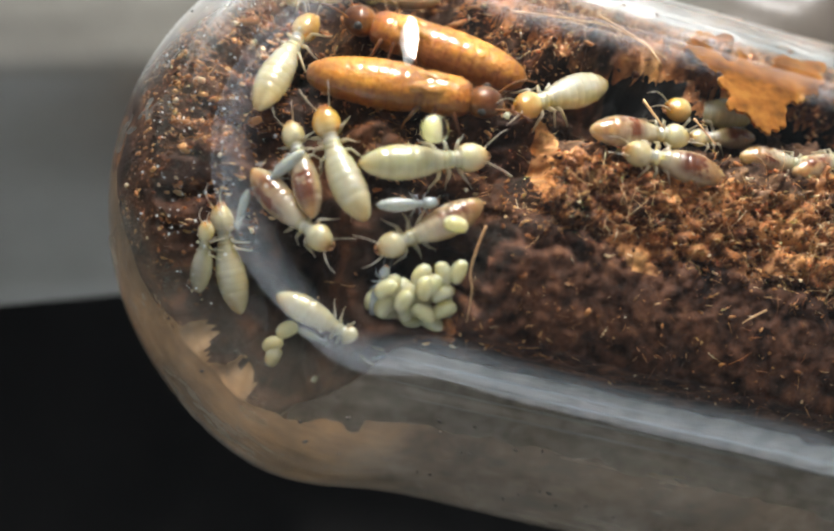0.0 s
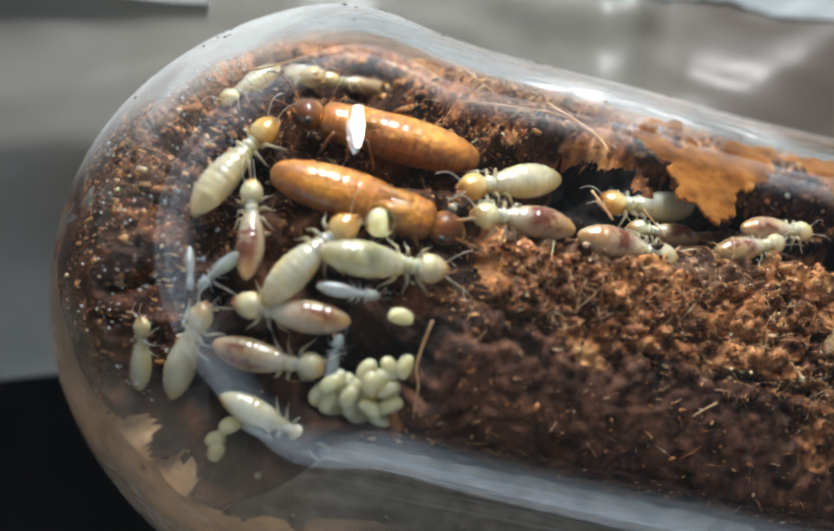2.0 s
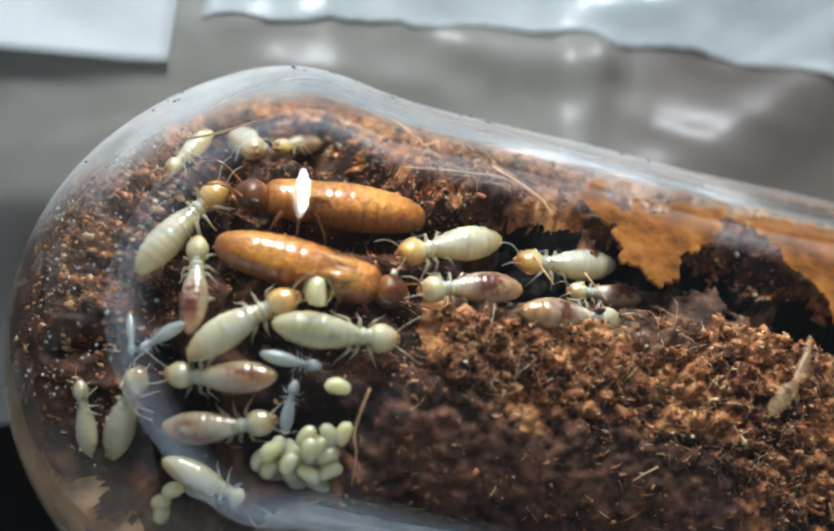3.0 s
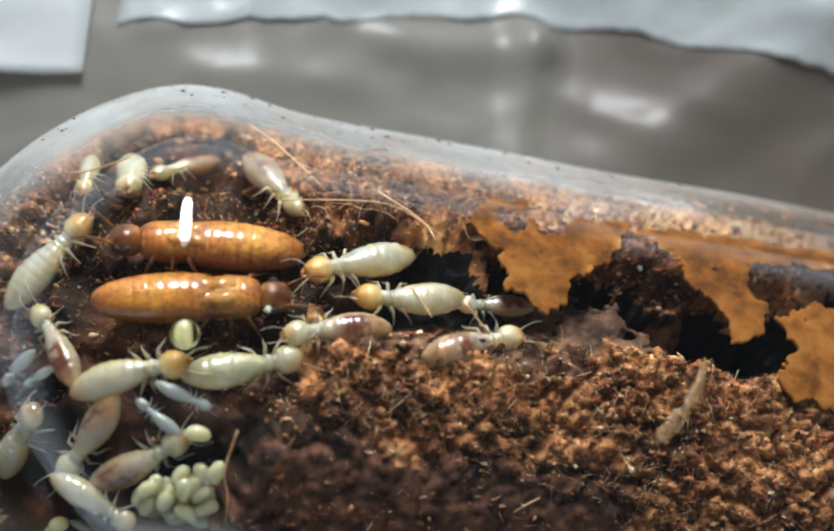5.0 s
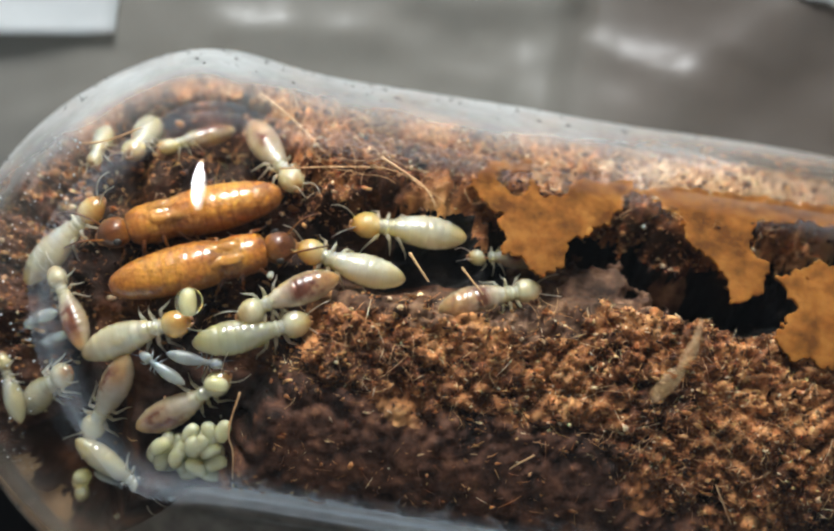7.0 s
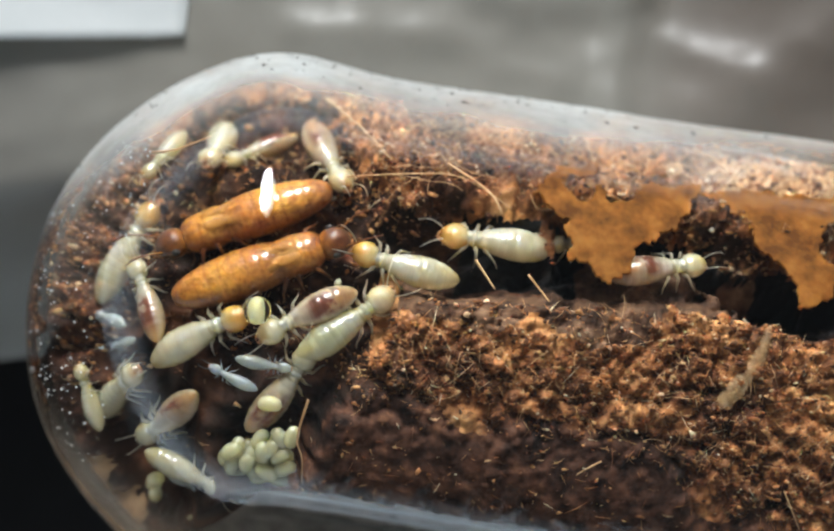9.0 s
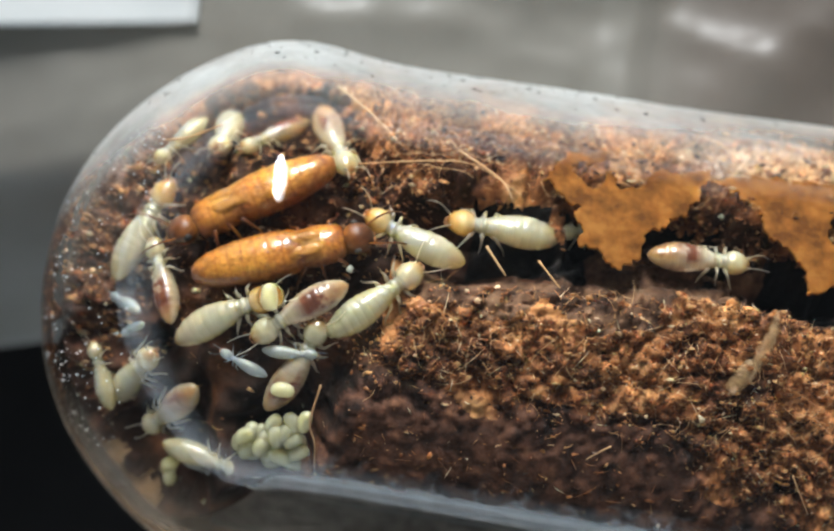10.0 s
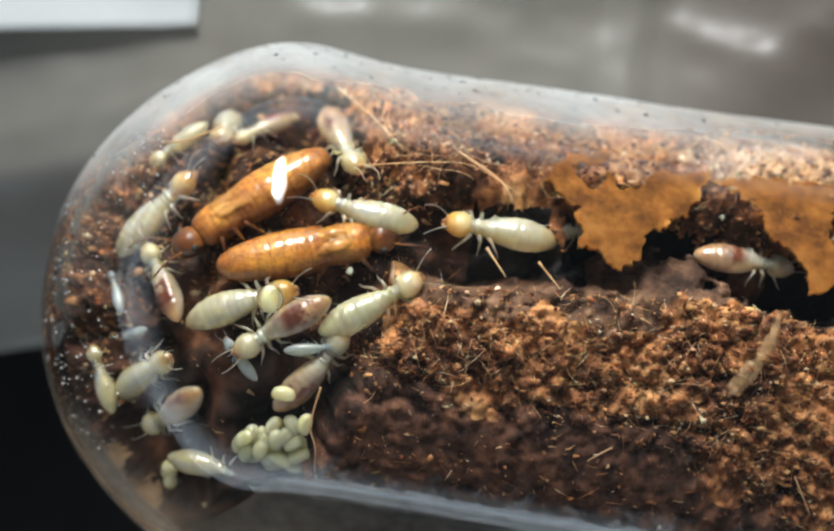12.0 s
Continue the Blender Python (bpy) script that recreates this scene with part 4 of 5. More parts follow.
def ribbon(points, wide, r, material):
    """A smooth band along plan places on the glass."""
    verts, n = [], 40
    for i in range(n + 1):
        u = i / n * (len(points) - 1)
        k = min(int(u), len(points) - 2)
        q = Vector(points[k]).lerp(Vector(points[k + 1]), u - k)
        d = (Vector(points[k + 1]) - Vector(points[k])).normalized()
        w = wide * math.sin(math.pi * (0.08 + 0.84 * i / n))
        for j in (-1, -0.5, 0, 0.5, 1):
            x, y = q.x - d.y * w * j, q.y + d.x * w * j
            verts.append((x, y, math.sqrt(max(r * r - y * y - min(x, 0) ** 2, 0.05))))
    faces = [(i * 5 + j, i * 5 + 5 + j, i * 5 + 6 + j, i * 5 + 1 + j) for i in range(n) for j in range(4)]
    return new("water_sheen_film", mesh_of("water_sheen_film", verts, faces, material))


# bluish reflection in the glass, painted as a see-through band
tagged(ribbon(((-5.7, -1.2), (-5.35, -2.2), (-4.7, -3.2), (-3.8, -4.3), (-3.1, -5.1)), 0.3, 5.95, SHEENFILM), "thin bluish painted reflection curving along the round end", "water film")


def lump(x, y, r, size, material, label, name="wood_crumb", seed=1):
    """One irregular crumb."""
    bm = bmesh.new()
    bmesh.ops.create_icosphere(bm, subdivisions=3, radius=1.0)
    for v in bm.verts:
        q = v.co * 1.3 + Vector((seed * 3.1, 0, 0))
        v.co *= size * (1 + 0.45 * noise.noise(q) + 0.25 * noise.noise(q * 2.7) + 0.12 * noise.noise(q * 6)) * MM
        v.co.z *= 0.7
    me = bpy.data.meshes.new(name)
    bm.to_mesh(me)
    bm.free()
    me.materials.append(material)
    ob = new(name, me)
    ob.matrix_world = on_wall(x, y, seed * 50, r)
    return tagged(ob, label, "crumb", "loose crumbs")


for n, (x, y, r, s) in enumerate(((0.69, -4.95, 6.7, 0.3), (0.3, -4.55, 6.5, 0.22), (7.62, -1.31, 6.95, 0.42), (2.9, -0.6, 6.8, 0.28), (9.0, -0.8, 6.9, 0.33), (9.9, -1.1, 6.95, 0.25))):
    lump(x, y, r, s, CRUMB, "rough orange brown crumb of rotten wood", seed=n + 1)
for n, (x, y, r, s) in enumerate(((0.9, 0.15, 6.6, 0.09), (11.0, 3.4, 6.9, 0.08), (-1.96, -6.2, 6.9, 0.1), (0.2, -1.9, 6.4, 0.05))):
    lump(x, y, r, s, EGG, "tiny pale mineral grain", "mineral_grain", seed=n + 31)


def crumb_stuff():
    """Loose grains and crumbs over the face of the soil."""
    rnd = random.Random(5)
    ico = bmesh.new()
    bmesh.ops.create_icosphere(ico, subdivisions=1, radius=1.0)
    base = [v.co.copy() for v in ico.verts]
    tri = [tuple(v.index for v in f.verts) for f in ico.faces]
    ico.free()
    verts, faces = [], []
    while len(verts) < 12 * 36000:
        x, a = rnd.uniform(-6.8, 19), rnd.uniform(-55, 88)
        rim = rnd.random() < 0.04
        if rim:
            x, a = rnd.uniform(-7.25, -5.2), rnd.uniform(-80, 88)
        d, hollow = soil_depth(x, a)
        if rnd.random() < smooth(-14, -26, a + foot_line(x)) * (0.2 if rim else 0.95) or (hollow > 0.9 and rnd.random() < 0.88) or (hollow > 0.4 and x > 4 and a > 5) or (2.9 < x < 9.3 and -3 < a < 30 and rnd.random() < 0.75):
            continue
        wall = 0.04 < hollow < 0.97
        s = rnd.choice((0.022, 0.028, 0.035, 0.045, 0.07)) * rnd.uniform(0.7, 1.4)
        if rnd.random() < (0.25 if wall else 0.02):
            s *= rnd.uniform(1.2, 1.8)
        k = (7.44 * bulged(x) - d - s * 0.2) / 7.44
        c = wall_point(x, a, 7.44)
        c = Vector((c[0] * k if x < 0 else x, c[1] * k, c[2] * k))
        turn = Euler((rnd.uniform(0, 6), rnd.uniform(0, 6), 0)).to_matrix()
        st = Vector((rnd.uniform(0.6, 2.6), rnd.uniform(0.5, 1.2), rnd.uniform(0.35, 1.0)))
        n = len(verts)
        for v in base:
            w = Vector((v.x * st.x, v.y * st.y, v.z * st.z)) * (s * rnd.uniform(0.45, 1.35))
            verts.append(tuple(c + turn @ w))
        faces += [(i + n, j + n, q + n) for i, j, q in tri]
    return new("soil_crumbs", mesh_of("soil_crumbs", verts, faces, GRAIN))


tagged(crumb_stuff(), "loose orange and brown crumbs of rotten wood", "soil", kind="stuff")


def fibre(points, thick, r=7.36):
    """A bent root hair through plan places x, y."""
    pts = []
    ctrl = [Vector((x, y, math.sqrt(max((r * bulged(x)) ** 2 - y * y - min(x, 0) ** 2, 0.1)))) for x, y in points]
    for i in range(len(ctrl) - 1):
        p0, p1, p2, p3 = ctrl[max(i - 1, 0)], ctrl[i], ctrl[i + 1], ctrl[min(i + 2, len(ctrl) - 1)]
        for j in range(6):
            t = j / 6
            pts.append(0.5 * (2 * p1 + (p2 - p0) * t + (2 * p0 - 5 * p1 + 4 * p2 - p3) * t * t + (3 * p1 - p0 - 3 * p2 + p3) * t ** 3))
    pts.append(ctrl[-1])
    n = len(pts)
    return tube(pts, [0.7 * thick * (1 - 0.6 * i / n) for i in range(n)], 5)


for pts, thick in ((((3.83, -3.55), (3.6, -4.31), (3.76, -4.91), (4.6, -4.99)), 0.035), (((5.06, -4.04), (5.71, -3.73), (7.03, -3.56)), 0.04),
                   (((8.53, -3.37), (8.0, -3.75), (7.47, -4.25)), 0.04), (((0.6, -3.0), (0.49, -3.94), (0.7, -4.4), (0.82, -5.0)), 0.05),
                   (((-0.19, 5.32), (0.78, 4.66), (1.83, 3.71)), 0.045), (((0.66, 2.93), (2.67, 3.43), (3.86, 3.5), (5.23, 2.82)), 0.03),
                   (((10.6, 5.9), (11.4, 5.29), (12.67, 3.58)), 0.05), (((12.83, 6.66), (11.46, 4.86), (11.06, 4.37)), 0.05),
                   (((5.83, 1.03), (6.48, 0.4)), 0.05),
                   (((-4.54, 3.09), (-3.84, 3.15), (-2.97, 3.57)), 0.06), (((3.4, 3.9), (4.6, 3.2), (5.0, 2.6)), 0.05),
                   (((13.5, -3.4), (14.2, -4.3)), 0.04), (((4.4, 1.2), (5.0, 0.5)), 0.06)):
    tagged(new("root_fibre", mesh_of("root_fibre", *fibre(pts, thick), FIBRE)), "thin tan root fibre pressed against the glass", "fibre", "root fibres")


def wing_flake():
    """A curled, torn flake of shed wing pressed on the glass."""
    ridge = [Vector(p) for p in ((12.45, 0.75), (12.35, 0.2), (12.15, -0.4), (11.85, -0.85), (11.6, -1.3), (11.5, -1.6))]
    half, verts = (0.05, 0.14, 0.26, 0.34, 0.38, 0.1), []
    for i, (p, w) in enumerate(zip(ridge, half)):
        for j in range(7):
            o = (j / 3 - 1) * w * (1 + 0.3 * noise.noise(Vector((i * 1.7, j * 0.9, 2))))
            x, y = p.x + o, p.y + 0.3 * o + 0.05 * noise.noise(Vector((i, j * 2.0, 7)))
            r = 7.42 * bulged(x) - 0.05 - 0.08 * (o / max(w, 0.01)) ** 2
            verts.append((x, y, math.sqrt(r * r - y * y)))
    faces = [(i * 7 + j, i * 7 + j + 1, i * 7 + j + 8, i * 7 + j + 7) for i in range(5) for j in range(6)]
    ob = new("wing_flake", mesh_of("wing_flake", verts, faces, FLAKE))
    ob.modifiers.new("thickness", "SOLIDIFY").thickness = 0.02 * MM
    return tagged(ob, "pale translucent flake of shed wing in the soil", "flake")


wing_flake()


def fibre_stuff():
    rnd = random.Random(8)
    pieces = []
    for _ in range(900):
        x, a = rnd.uniform(-5, 17), rnd.uniform(-25, 80) if rnd.random() < 0.45 else rnd.uniform(38, 82)
        d, hollow = soil_depth(x, a)
        if hollow > 0.3:
            continue
        h, ln, curl = rnd.uniform(0, 6.3), rnd.uniform(0.3, 1.1), rnd.uniform(-0.9, 0.9)
        pts, q = [], Vector((x, a))
        for i in range(6):
            r = 7.44 * bulged(q.x) - max(0.05, 0.12 + 0.1 * math.sin(i + h))
            pts.append(wall_point(q.x, q.y, r))
            h += curl * 0.3
            q = q + Vector((math.cos(h) * ln / 5, math.sin(h) * ln / 5 / 0.124))
        pieces.append(tube(pts, [0.010 * (1 - 0.1 * i) for i in range(6)], 4))
    return new("fine_fibres", mesh_of("fine_fibres", *joined(pieces), FIBRE))


tagged(fibre_stuff(), "tangle of fine tan plant fibres in the soil", "fibre", kind="stuff")


def splinter_stuff():
    """Short chopped fibres that make the soil shaggy."""
    rnd = random.Random(18)
    pieces = []
    while len(pieces) < 20000:
        x, a = rnd.uniform(-6.5, 19), rnd.uniform(-48, 85)
        d, hollow = soil_depth(x, a)
        if (hollow > 0.6 and rnd.random() < 0.85) or (hollow > 0.3 and x > 4 and a > 5) or (2.9 < x < 9.3 and -3 < a < 30 and rnd.random() < 0.75) or rnd.random() < 0.92 * smooth(-14, -26, a + foot_line(x)):
            continue
        k = (7.42 * bulged(x) - d) / 7.44
        c = wall_point(x, a, 7.44)
        c = Vector((c[0] * k if x < 0 else x, c[1] * k, c[2] * k))
        out = Vector((min(x, 0), c.y, c.z)).normalized()
        e = Vector((rnd.gauss(0, 1), rnd.gauss(0, 1), rnd.gauss(0, 1))).normalized()
        e = (e - out * e.dot(out) * 0.6) * rnd.choice((0.07, 0.1, 0.14, 0.2, 0.34)) * rnd.uniform(0.7, 1.3)
        sag = out * rnd.uniform(0, 0.1)
        pieces.append(tube([c - e, c + sag, c + e], [0.006, rnd.uniform(0.007, 0.017), 0.004], 3))
    return new("wood_splinters", mesh_of("wood_splinters", *joined(pieces), GRAIN))


tagged(splinter_stuff(), "short chopped orange brown wood fibres in the soil", "soil", kind="stuff")


def dust_stuff():
    rnd = random.Random(12)
    pieces = []
    for _ in range(460):
        x, a = rnd.gauss(1.5, 4.5), rnd.choice((rnd.uniform(50, 84), rnd.uniform(50, 84), rnd.uniform(50, 84), rnd.uniform(-88, -62)))
        if x < -7.6 or x > 30:
            continue
        s = rnd.choice((0.015, 0.02, 0.03, 0.05)) * rnd.uniform(0.8, 1.2)
        rr = 8.02 * bulged(x)
        p = Vector(wall_point(x, a, rr))
        e = Vector((1, rnd.uniform(-0.5, 0.5), 0)) * s * rnd.uniform(0.5, 1.8)
        pieces.append(tube([p - e, p - e * 0.4, p + e * 0.5, p + e], [s * 0.3, s * 0.8, s * 0.7, s * 0.2], 5))
    return new("dust_specks", mesh_of("dust_specks", *joined(pieces), DUST))


tagged(dust_stuff(), "dark dust specks stuck to the outer glass", "dust", kind="stuff")


def droplet_stuff():
    """Fine pale droplets and grit on the outside of the round end and along the upper edge."""
    rnd = random.Random(33)
    pieces = []
    while len(pieces) < 520:
        x, a = (rnd.uniform(-7.4, -4.6), rnd.uniform(-60, 85)) if rnd.random() < 0.6 else (rnd.uniform(-5, 9), rnd.uniform(58, 84))
        s = rnd.choice((0.012, 0.016, 0.022, 0.032)) * rnd.uniform(0.8, 1.2)
        p = Vector(wall_point(x, a, 8.02 * bulged(x)))
        e = Vector((rnd.uniform(-1, 1), rnd.uniform(-1, 1), 0)).normalized() * s
        pieces.append(tube([p - e, p - e * 0.5, p + e * 0.5, p + e], [s * 0.3, s * 0.9, s * 0.9, s * 0.3], 6))
    return new("glass_droplets", mesh_of("glass_droplets", *joined(pieces), GLINTGRIT))


tagged(droplet_stuff(), "fine pale droplets and grit on the outer glass", "droplets", kind="stuff")


# ---- movement ----


def crawl(thing, r, rows):
    """Key a creature along plan places: seconds, x, y, heading and, where it climbs or sinks, its own distance from the axis."""
    walk(thing, [(t, on_wall(x, y, h, *(own or (r,)))) for t, x, y, h, *own in rows])


def stir(limb, pivot, seed):
    """Small swings of a leg or an antenna about its root."""
    rnd = random.Random(seed)
    there, back = Matrix.Translation(pivot), Matrix.Translation(-pivot)
    walk(limb, [(t * 0.6, there @ pose(0, 0, 0, rnd.uniform(-6, 6), rnd.uniform(-6, 6), rnd.uniform(-13, 13)) @ back) for t in range(21)])


def motions():
    for n, (limb, pivot) in enumerate(PIVOTS.items()):
        stir(limb, pivot, n)
    crawl(w1, 6.35, [(0, -4.42, 1.30, 71), (1.5, -4.27, 0.69, 65), (2.5, -4.29, 0.94, 57), (3.5, -4.18, 0.96, 56), (5.5, -4.67, 1.09, 58), (6.5, -4.63, 0.85, 53), (8.5, -4.75, 0.46, 62), (9.5, -4.93, 0.74, 71), (10.5, -4.71, 0.90, 62), (12, -4.57, 1.38, 53)])
    crawl(k1, 6.05, [(0, -1.57, 0.64, -3), (1.5, -0.99, 0.19, -10), (2.5, -1.18, 0.01, -10), (3.5, -0.85, 0.16, -2), (5.5, -0.94, 0.30, 13), (6.5, -0.79, 0.29, 19), (8.5, -1.19, 0.32, 29), (9.5, -1.03, 0.44, 25), (10.5, -0.77, 0.39, 19), (12, -0.25, 0.67, 20)])
    crawl(k2, 6.00, [(0, -0.83, 2.22, 165), (1.5, -0.69, 2.24, 170), (2.5, -0.73, 2.31, 178), (3.5, -0.64, 1.89, 187), (5.5, -0.92, 1.83, 185), (6.5, -1.35, 1.70, 197), (8.5, -1.57, 1.65, 207), (9.5, -2.02, 1.84, 210), (10.5, -1.99, 1.91, 217), (12, -2.02, 1.89, 223)])
    crawl(w2, 6.40, [(0, -0.94, -1.44, 14), (1.5, -0.63, -1.53, 6), (2.5, -0.46, -1.59, 1), (3.5, -0.00, -1.58, 10), (5.5, 0.66, -1.29, 19), (6.5, 0.70, -1.39, 17), (8.5, 0.99, -1.10, 41), (9.5, 1.61, -0.67, 44), (10.5, 1.74, -0.51, 44), (12, 1.64, -0.63, 37)])
    crawl(w3, 6.35, [(0, -2.84, -1.72, 119), (1.5, -2.13, -1.76, 66), (2.5, -2.50, -1.61, 44), (3.5, -2.47, -1.68, 33), (5.5, -2.05, -1.86, 20), (6.5, -2.13, -1.80, 21), (8.5, -2.56, -1.73, 34), (9.5, -2.29, -1.53, 33), (10.5, -2.08, -1.37, 30), (12, -1.81, -1.04, 24)])
    crawl(w4, 6.30, [(0, -3.61, -1.79, 113), (1.5, -3.66, -1.23, 97), (2.5, -3.66, -0.77, 97), (3.5, -3.66, -0.68, 94), (5.5, -4.04, -1.30, 130), (6.5, -4.11, -1.23, 121), (8.5, -3.98, -0.90, 120), (9.5, -4.02, -0.66, 113), (10.5, -3.93, -0.60, 113), (12, -3.96, -0.59, 122)])
    crawl(w5, 6.30, [(0, -3.68, -2.75, -41), (1.5, -2.70, -3.90, -15), (2.5, -2.48, -3.88, -3), (3.5, -2.21, -4.00, 15), (5.5, -1.20, -3.69, 35), (6.5, -0.96, -3.48, 36), (8.5, -0.01, -2.84, 49), (9.5, -0.16, -2.64, 67), (10.5, 0.09, -2.43, 64), (12, 0.36, -2.53, 55)])
    crawl(w6, 6.30, [(0, -0.40, -2.90, -146), (1.5, -1.76, -3.11, -175), (2.5, -2.70, -2.81, -192), (3.5, -2.60, -3.02, -152), (5.5, -2.73, -3.38, -112), (6.5, -2.65, -3.38, -108), (8.5, -2.72, -3.53, -126), (9.5, -3.16, -3.96, -144), (10.5, -3.21, -3.94, -135), (12, -3.17, -3.92, -144)])
    crawl(w7, 6.30, [(0, -2.33, -5.07, -21, 6.65), (1.5, -2.28, -5.14, -18, 6.65), (2.5, -2.25, -5.11, -19, 6.65), (3.5, -2.34, -5.08, -18, 6.65), (5.5, -2.27, -4.71, -26, 6.65), (6.5, -2.19, -4.98, -28, 6.65), (8.5, -2.36, -5.08, -28, 6.65), (9.5, -2.11, -5.03, -11, 6.65), (10.5, -2.13, -5.14, -14, 6.65), (12, -1.98, -5.2, -6, 6.65)])
    crawl(w8, 6.30, [(0, -5.29, -3.69, 102, 6.9), (1.5, -5.35, -3.73, 107, 6.9), (2.5, -5.31, -3.72, 109, 6.9), (3.5, -5.46, -3.68, 118, 6.9), (5.5, -5.35, -3.49, 119, 6.9), (6.5, -5.37, -3.21, 116, 6.9), (8.5, -5.05, -3.6, 121, 6.9), (9.5, -5.31, -3.21, 113, 6.9), (10.5, -5.23, -3.26, 117, 6.9), (12, -5.26, -3.24, 117, 6.9)])
    crawl(w9, 6.40, [(0, -4.68, -3.60, 117), (1.5, -4.34, -3.66, 90), (2.5, -4.44, -3.59, 87), (3.5, -4.56, -3.55, 89), (5.5, -4.39, -3.35, 57), (6.5, -4.38, -3.25, 38), (8.5, -4.49, -3.16, 47), (9.5, -4.40, -3.14, 50), (10.5, -4.42, -3.09, 47), (12, -4.15, -3.04, 34)])
    crawl(w10, 6.40, [(0, 2.48, 1.34, -148), (1.5, 2.70, 1.47, -158), (2.5, 2.32, 1.38, -158), (3.5, 2.64, 1.55, -155), (5.5, 3.41, 2.10, -162), (6.5, 4.08, 2.17, -177), (8.5, 5.10, 2.07, -177), (9.5, 4.98, 2.07, -181), (10.5, 4.94, 2.00, -179), (12, 4.87, 2.00, -181)])
    crawl(w11, 6.35, [(0, 7.10, 2.27, -165), (1.5, 6.86, 1.97, -166), (2.5, 6.30, 1.88, -167), (3.5, 5.38, 1.67, -167), (5.5, 4.27, 1.11, -174), (6.5, 3.28, 0.90, -189), (8.5, 2.72, 0.79, -181), (9.5, 2.54, 1.14, -196), (10.5, 2.41, 1.39, -199), (12, 1.06, 1.89, -187)])
    crawl(w12, 6.50, [(0, 5.43, -0.28, 178, 7.2), (1, 3.93, 0.1, 183, 7.05), (1.5, 3.08, 0.26, 185, 6.85), (2.5, 2.73, 0.17, 187, 6.7), (3.5, 3.22, 0.3, 199, 6.6), (5.5, 2.45, -0.11, 193, 6.5), (6.5, 1.76, -0.21, 208, 6.5), (8.5, 0.49, -0.6, 214, 6.5), (9.5, -0.06, -0.92, 216, 6.5), (10.5, -0.45, -1.27, 220, 6.5), (12, -0.67, -1.49, 218, 6.5)])
    crawl(w13, 7.00, [(0, 4.48, 0.43, 11, 7.0), (1.5, 5.65, 0.17, -2, 7.0), (2.5, 5.63, 0.02, 4, 7.0), (3.5, 5.76, -0.05, 11, 7.0), (5.5, 6.32, 0.14, 24, 7.0), (6.5, 6.38, 0.17, 22, 7.0), (8.5, 9.0, 1.9, 20, 7.0), (9.5, 9.75, 1.9, 10, 7.0), (10.5, 10.92, 2.11, 1, 6.8), (12, 11.74, 2.3, 1, 6.45)])
    crawl(w14, 6.40, [(0, 1.62, 5.23, -48), (1.5, 1.80, 5.60, -48), (2.5, 1.59, 5.18, -44), (3.5, 0.92, 4.40, -51), (5.5, 0.71, 4.07, -52), (6.5, 0.59, 3.79, -54), (8.5, 0.06, 3.90, -56), (9.5, 0.00, 3.96, -62), (10.5, -0.16, 4.07, -65), (12, 0.09, 4.13, -61)])
    crawl(w15, 6.30, [(0, -2.40, 5.09, -70), (1.5, -2.41, 5.19, -66), (2.5, -2.62, 4.52, -74), (3.5, -2.79, 4.36, -78), (5.5, -2.98, 3.99, -91), (6.5, -3.15, 4.11, -99), (8.5, -2.76, 4.21, -101), (9.5, -3.06, 3.99, -94), (10.5, -3.04, 4.32, -95), (12, -3.14, 4.49, -89)])
    crawl(w16, 6.10, [(0, -1.27, 5.08, -177), (1.5, -1.07, 5.22, -175), (2.5, -0.83, 5.25, -153), (3.5, -1.75, 4.71, -134), (5.5, -1.53, 4.66, -149), (6.5, -1.67, 4.38, -150), (8.5, -1.72, 4.14, -148), (9.5, -1.80, 4.01, -141), (10.5, -1.72, 4.32, -141), (12, -2.05, 4.57, -138)])
    crawl(w17, 6.30, [(0, -3.78, 3.35, -173, 6.85), (1.5, -4.03, 3.38, -161, 6.85), (2.5, -4.2, 3.31, -113, 6.85), (3.5, -4.32, 3.32, -126, 6.85), (5.5, -3.95, 3.63, -83, 6.85), (6.5, -4.06, 3.54, -87, 6.85), (8.5, -4.31, 3.4, -112, 6.85), (9.5, -4.27, 3.48, -121, 6.85), (10.5, -4.22, 3.49, -132, 6.85), (12, -4.26, 3.45, -135, 6.85)])
    crawl(l1, 6.50, [(0, -1.15, -2.55, 12), (1.5, -1.29, -2.37, 1), (2.5, -1.27, -2.46, -3), (3.5, -1.13, -2.39, -6), (5.5, -0.69, -2.24, -17), (6.5, -0.63, -2.28, -4), (8.5, -0.79, -2.16, -3), (9.5, -0.49, -2.24, -1), (10.5, -0.18, -2.19, 8), (12, 0.22, -1.98, 13)])
    crawl(l2, 6.50, [(0, -1.25, -4.43, 93), (1.5, -1.32, -4.11, 97), (2.5, -1.04, -3.68, 94), (3.5, -0.98, -3.24, 95), (5.5, -1.36, -2.72, 159), (6.5, -1.46, -2.59, 152), (8.5, -1.39, -2.62, 159), (9.5, -1.44, -2.67, 162), (10.5, -1.51, -2.63, 153), (12, -1.58, -2.50, 135)])
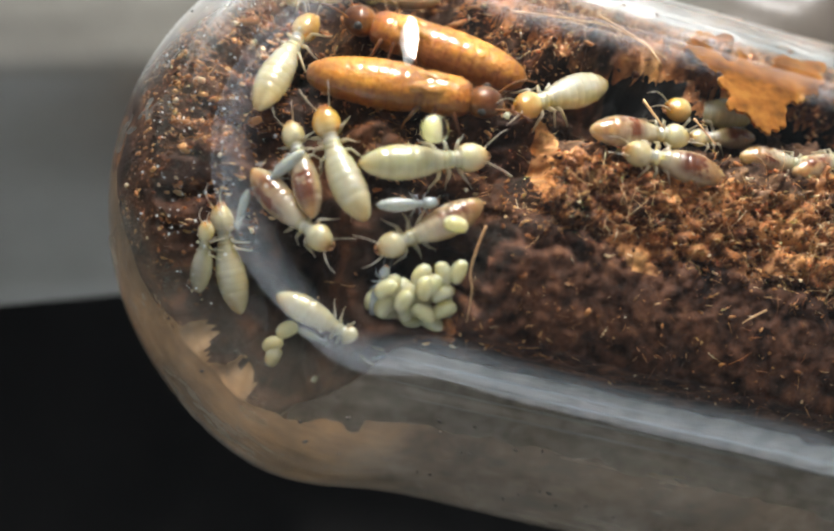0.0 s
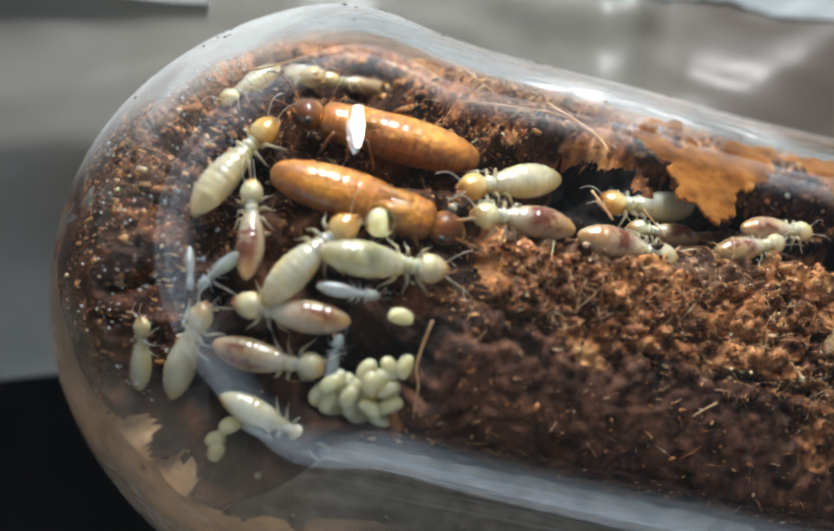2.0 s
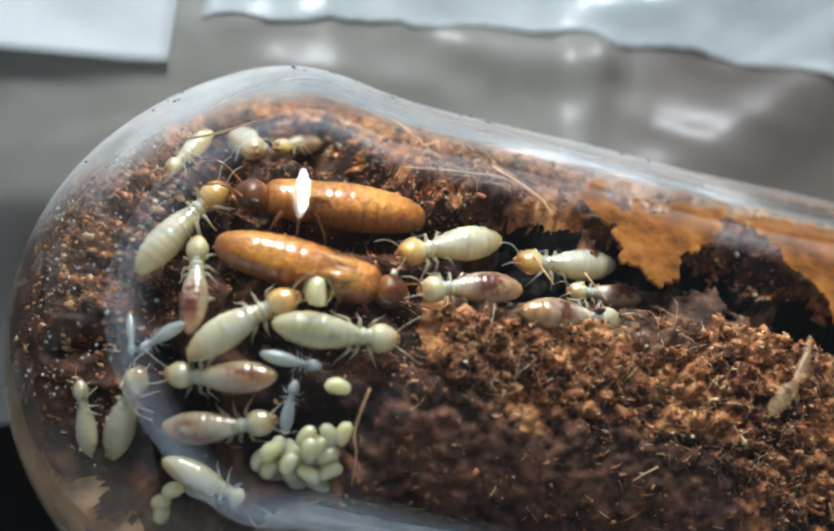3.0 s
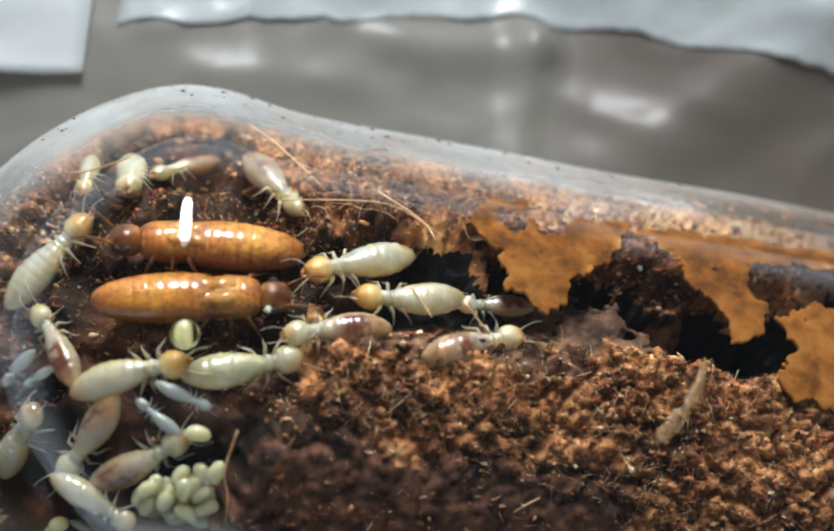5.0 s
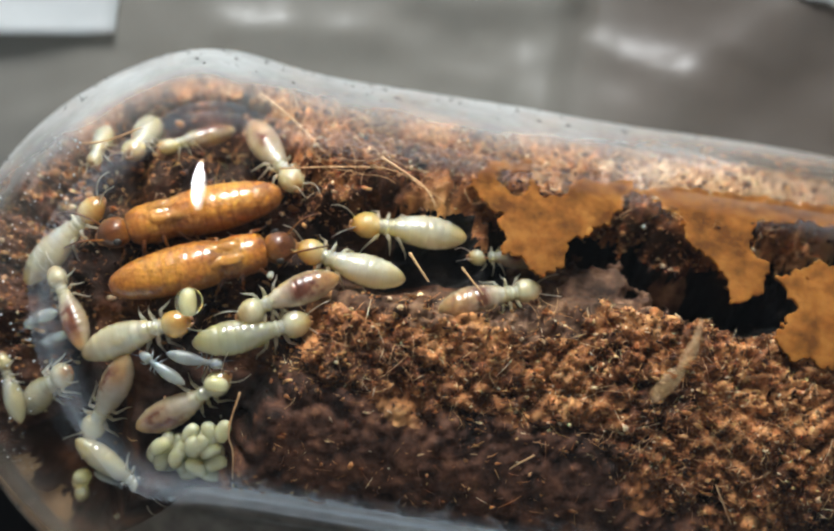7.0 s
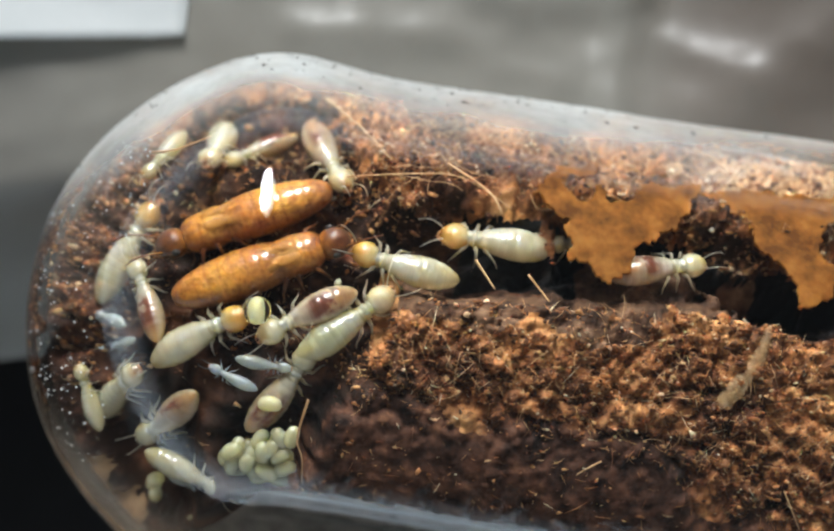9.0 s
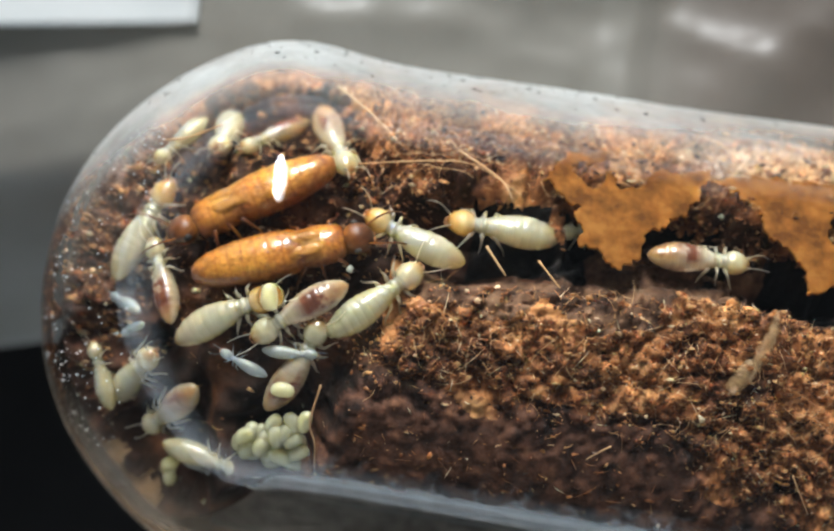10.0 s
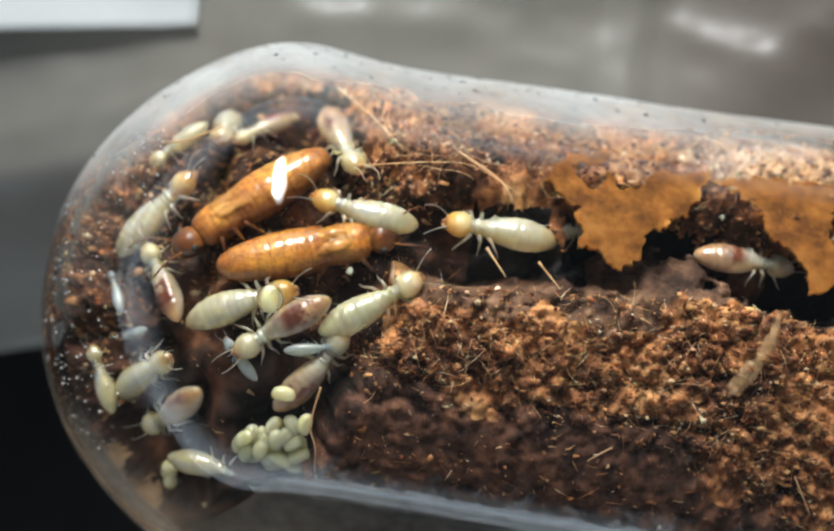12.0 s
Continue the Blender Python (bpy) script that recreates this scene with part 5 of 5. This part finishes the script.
    crawl(l3, 6.50, [(0, -4.11, -1.87, -131), (1.5, -4.17, -2.01, -132), (2.5, -4.18, -2.02, -139), (3.5, -4.24, -2.00, -148), (5.5, -4.85, -1.69, -125), (6.5, -4.81, -1.56, -142), (8.5, -4.95, -1.29, -200), (9.5, -4.93, -1.37, -199), (10.5, -4.93, -1.07, -221), (12, -5.30, -0.87, -243)])
    crawl(l4, 6.40, [(0, -4.71, -2.62, -91), (1.5, -4.76, -1.84, -77), (2.5, -4.81, -1.85, -77), (3.5, -4.87, -1.83, -74), (5.5, -4.10, -2.02, -164), (6.5, -4.29, -2.01, -160), (8.5, -4.37, -1.92, -167), (9.5, -4.56, -1.98, -160), (10.5, -4.61, -1.92, -154), (12, -4.54, -1.98, -165)])
    crawl(e1, 6.90, [(0, -0.01, -2.96, 0), (1.5, -0.06, -2.91, 0), (2.5, -0.04, -2.92, 0), (3.5, -0.13, -3.05, 0), (5.5, -0.30, -3.15, 0), (6.5, 0.03, -2.79, 0), (8.5, -0.34, -3.20, 0), (9.5, -0.36, -3.21, 0), (10.5, -0.36, -3.25, 0), (12, -0.33, -3.26, 0)])
    crawl(w18, 6.30, [(0, 7.34, 1.50, -163), (1.5, 7.28, 1.34, -173), (2.5, 6.93, 1.12, -175), (3.5, 6.96, 1.28, -172), (5.5, 7.00, 1.60, -171), (6.5, 7.13, 1.68, -172), (8.5, 7.49, 2.53, -169), (9.5, 7.53, 2.46, -169), (10.5, 7.48, 2.47, -169), (12, 7.43, 2.49, -169)])
    crawl(w19, 6.75, [(0, 8.59, 0.72, 7, 7.0), (1, 10.09, 2.1, 10, 7.0), (2, 10.21, 1.85, 13, 6.95), (2.5, 10.42, 1.7, 10, 6.5), (3.1, 11.2, 1.3, 5, 5.2), (5.5, 11.3, 1.0, 0, 4.2), (12, 11.5, 1.0, 0, 4.2)])
    crawl(w20, 6.75, [(0, 10.01, 1.04, 32, 7.0), (1, 9.81, 1.04, 27, 7.0), (2, 9.3, 1.01, 22, 6.95), (2.5, 9.49, 1.1, 20, 6.4), (3.1, 9.8, 0.9, 15, 5.0), (5.5, 9.9, 0.8, 10, 4.2), (12, 10.0, 0.8, 10, 4.2)])


motions()
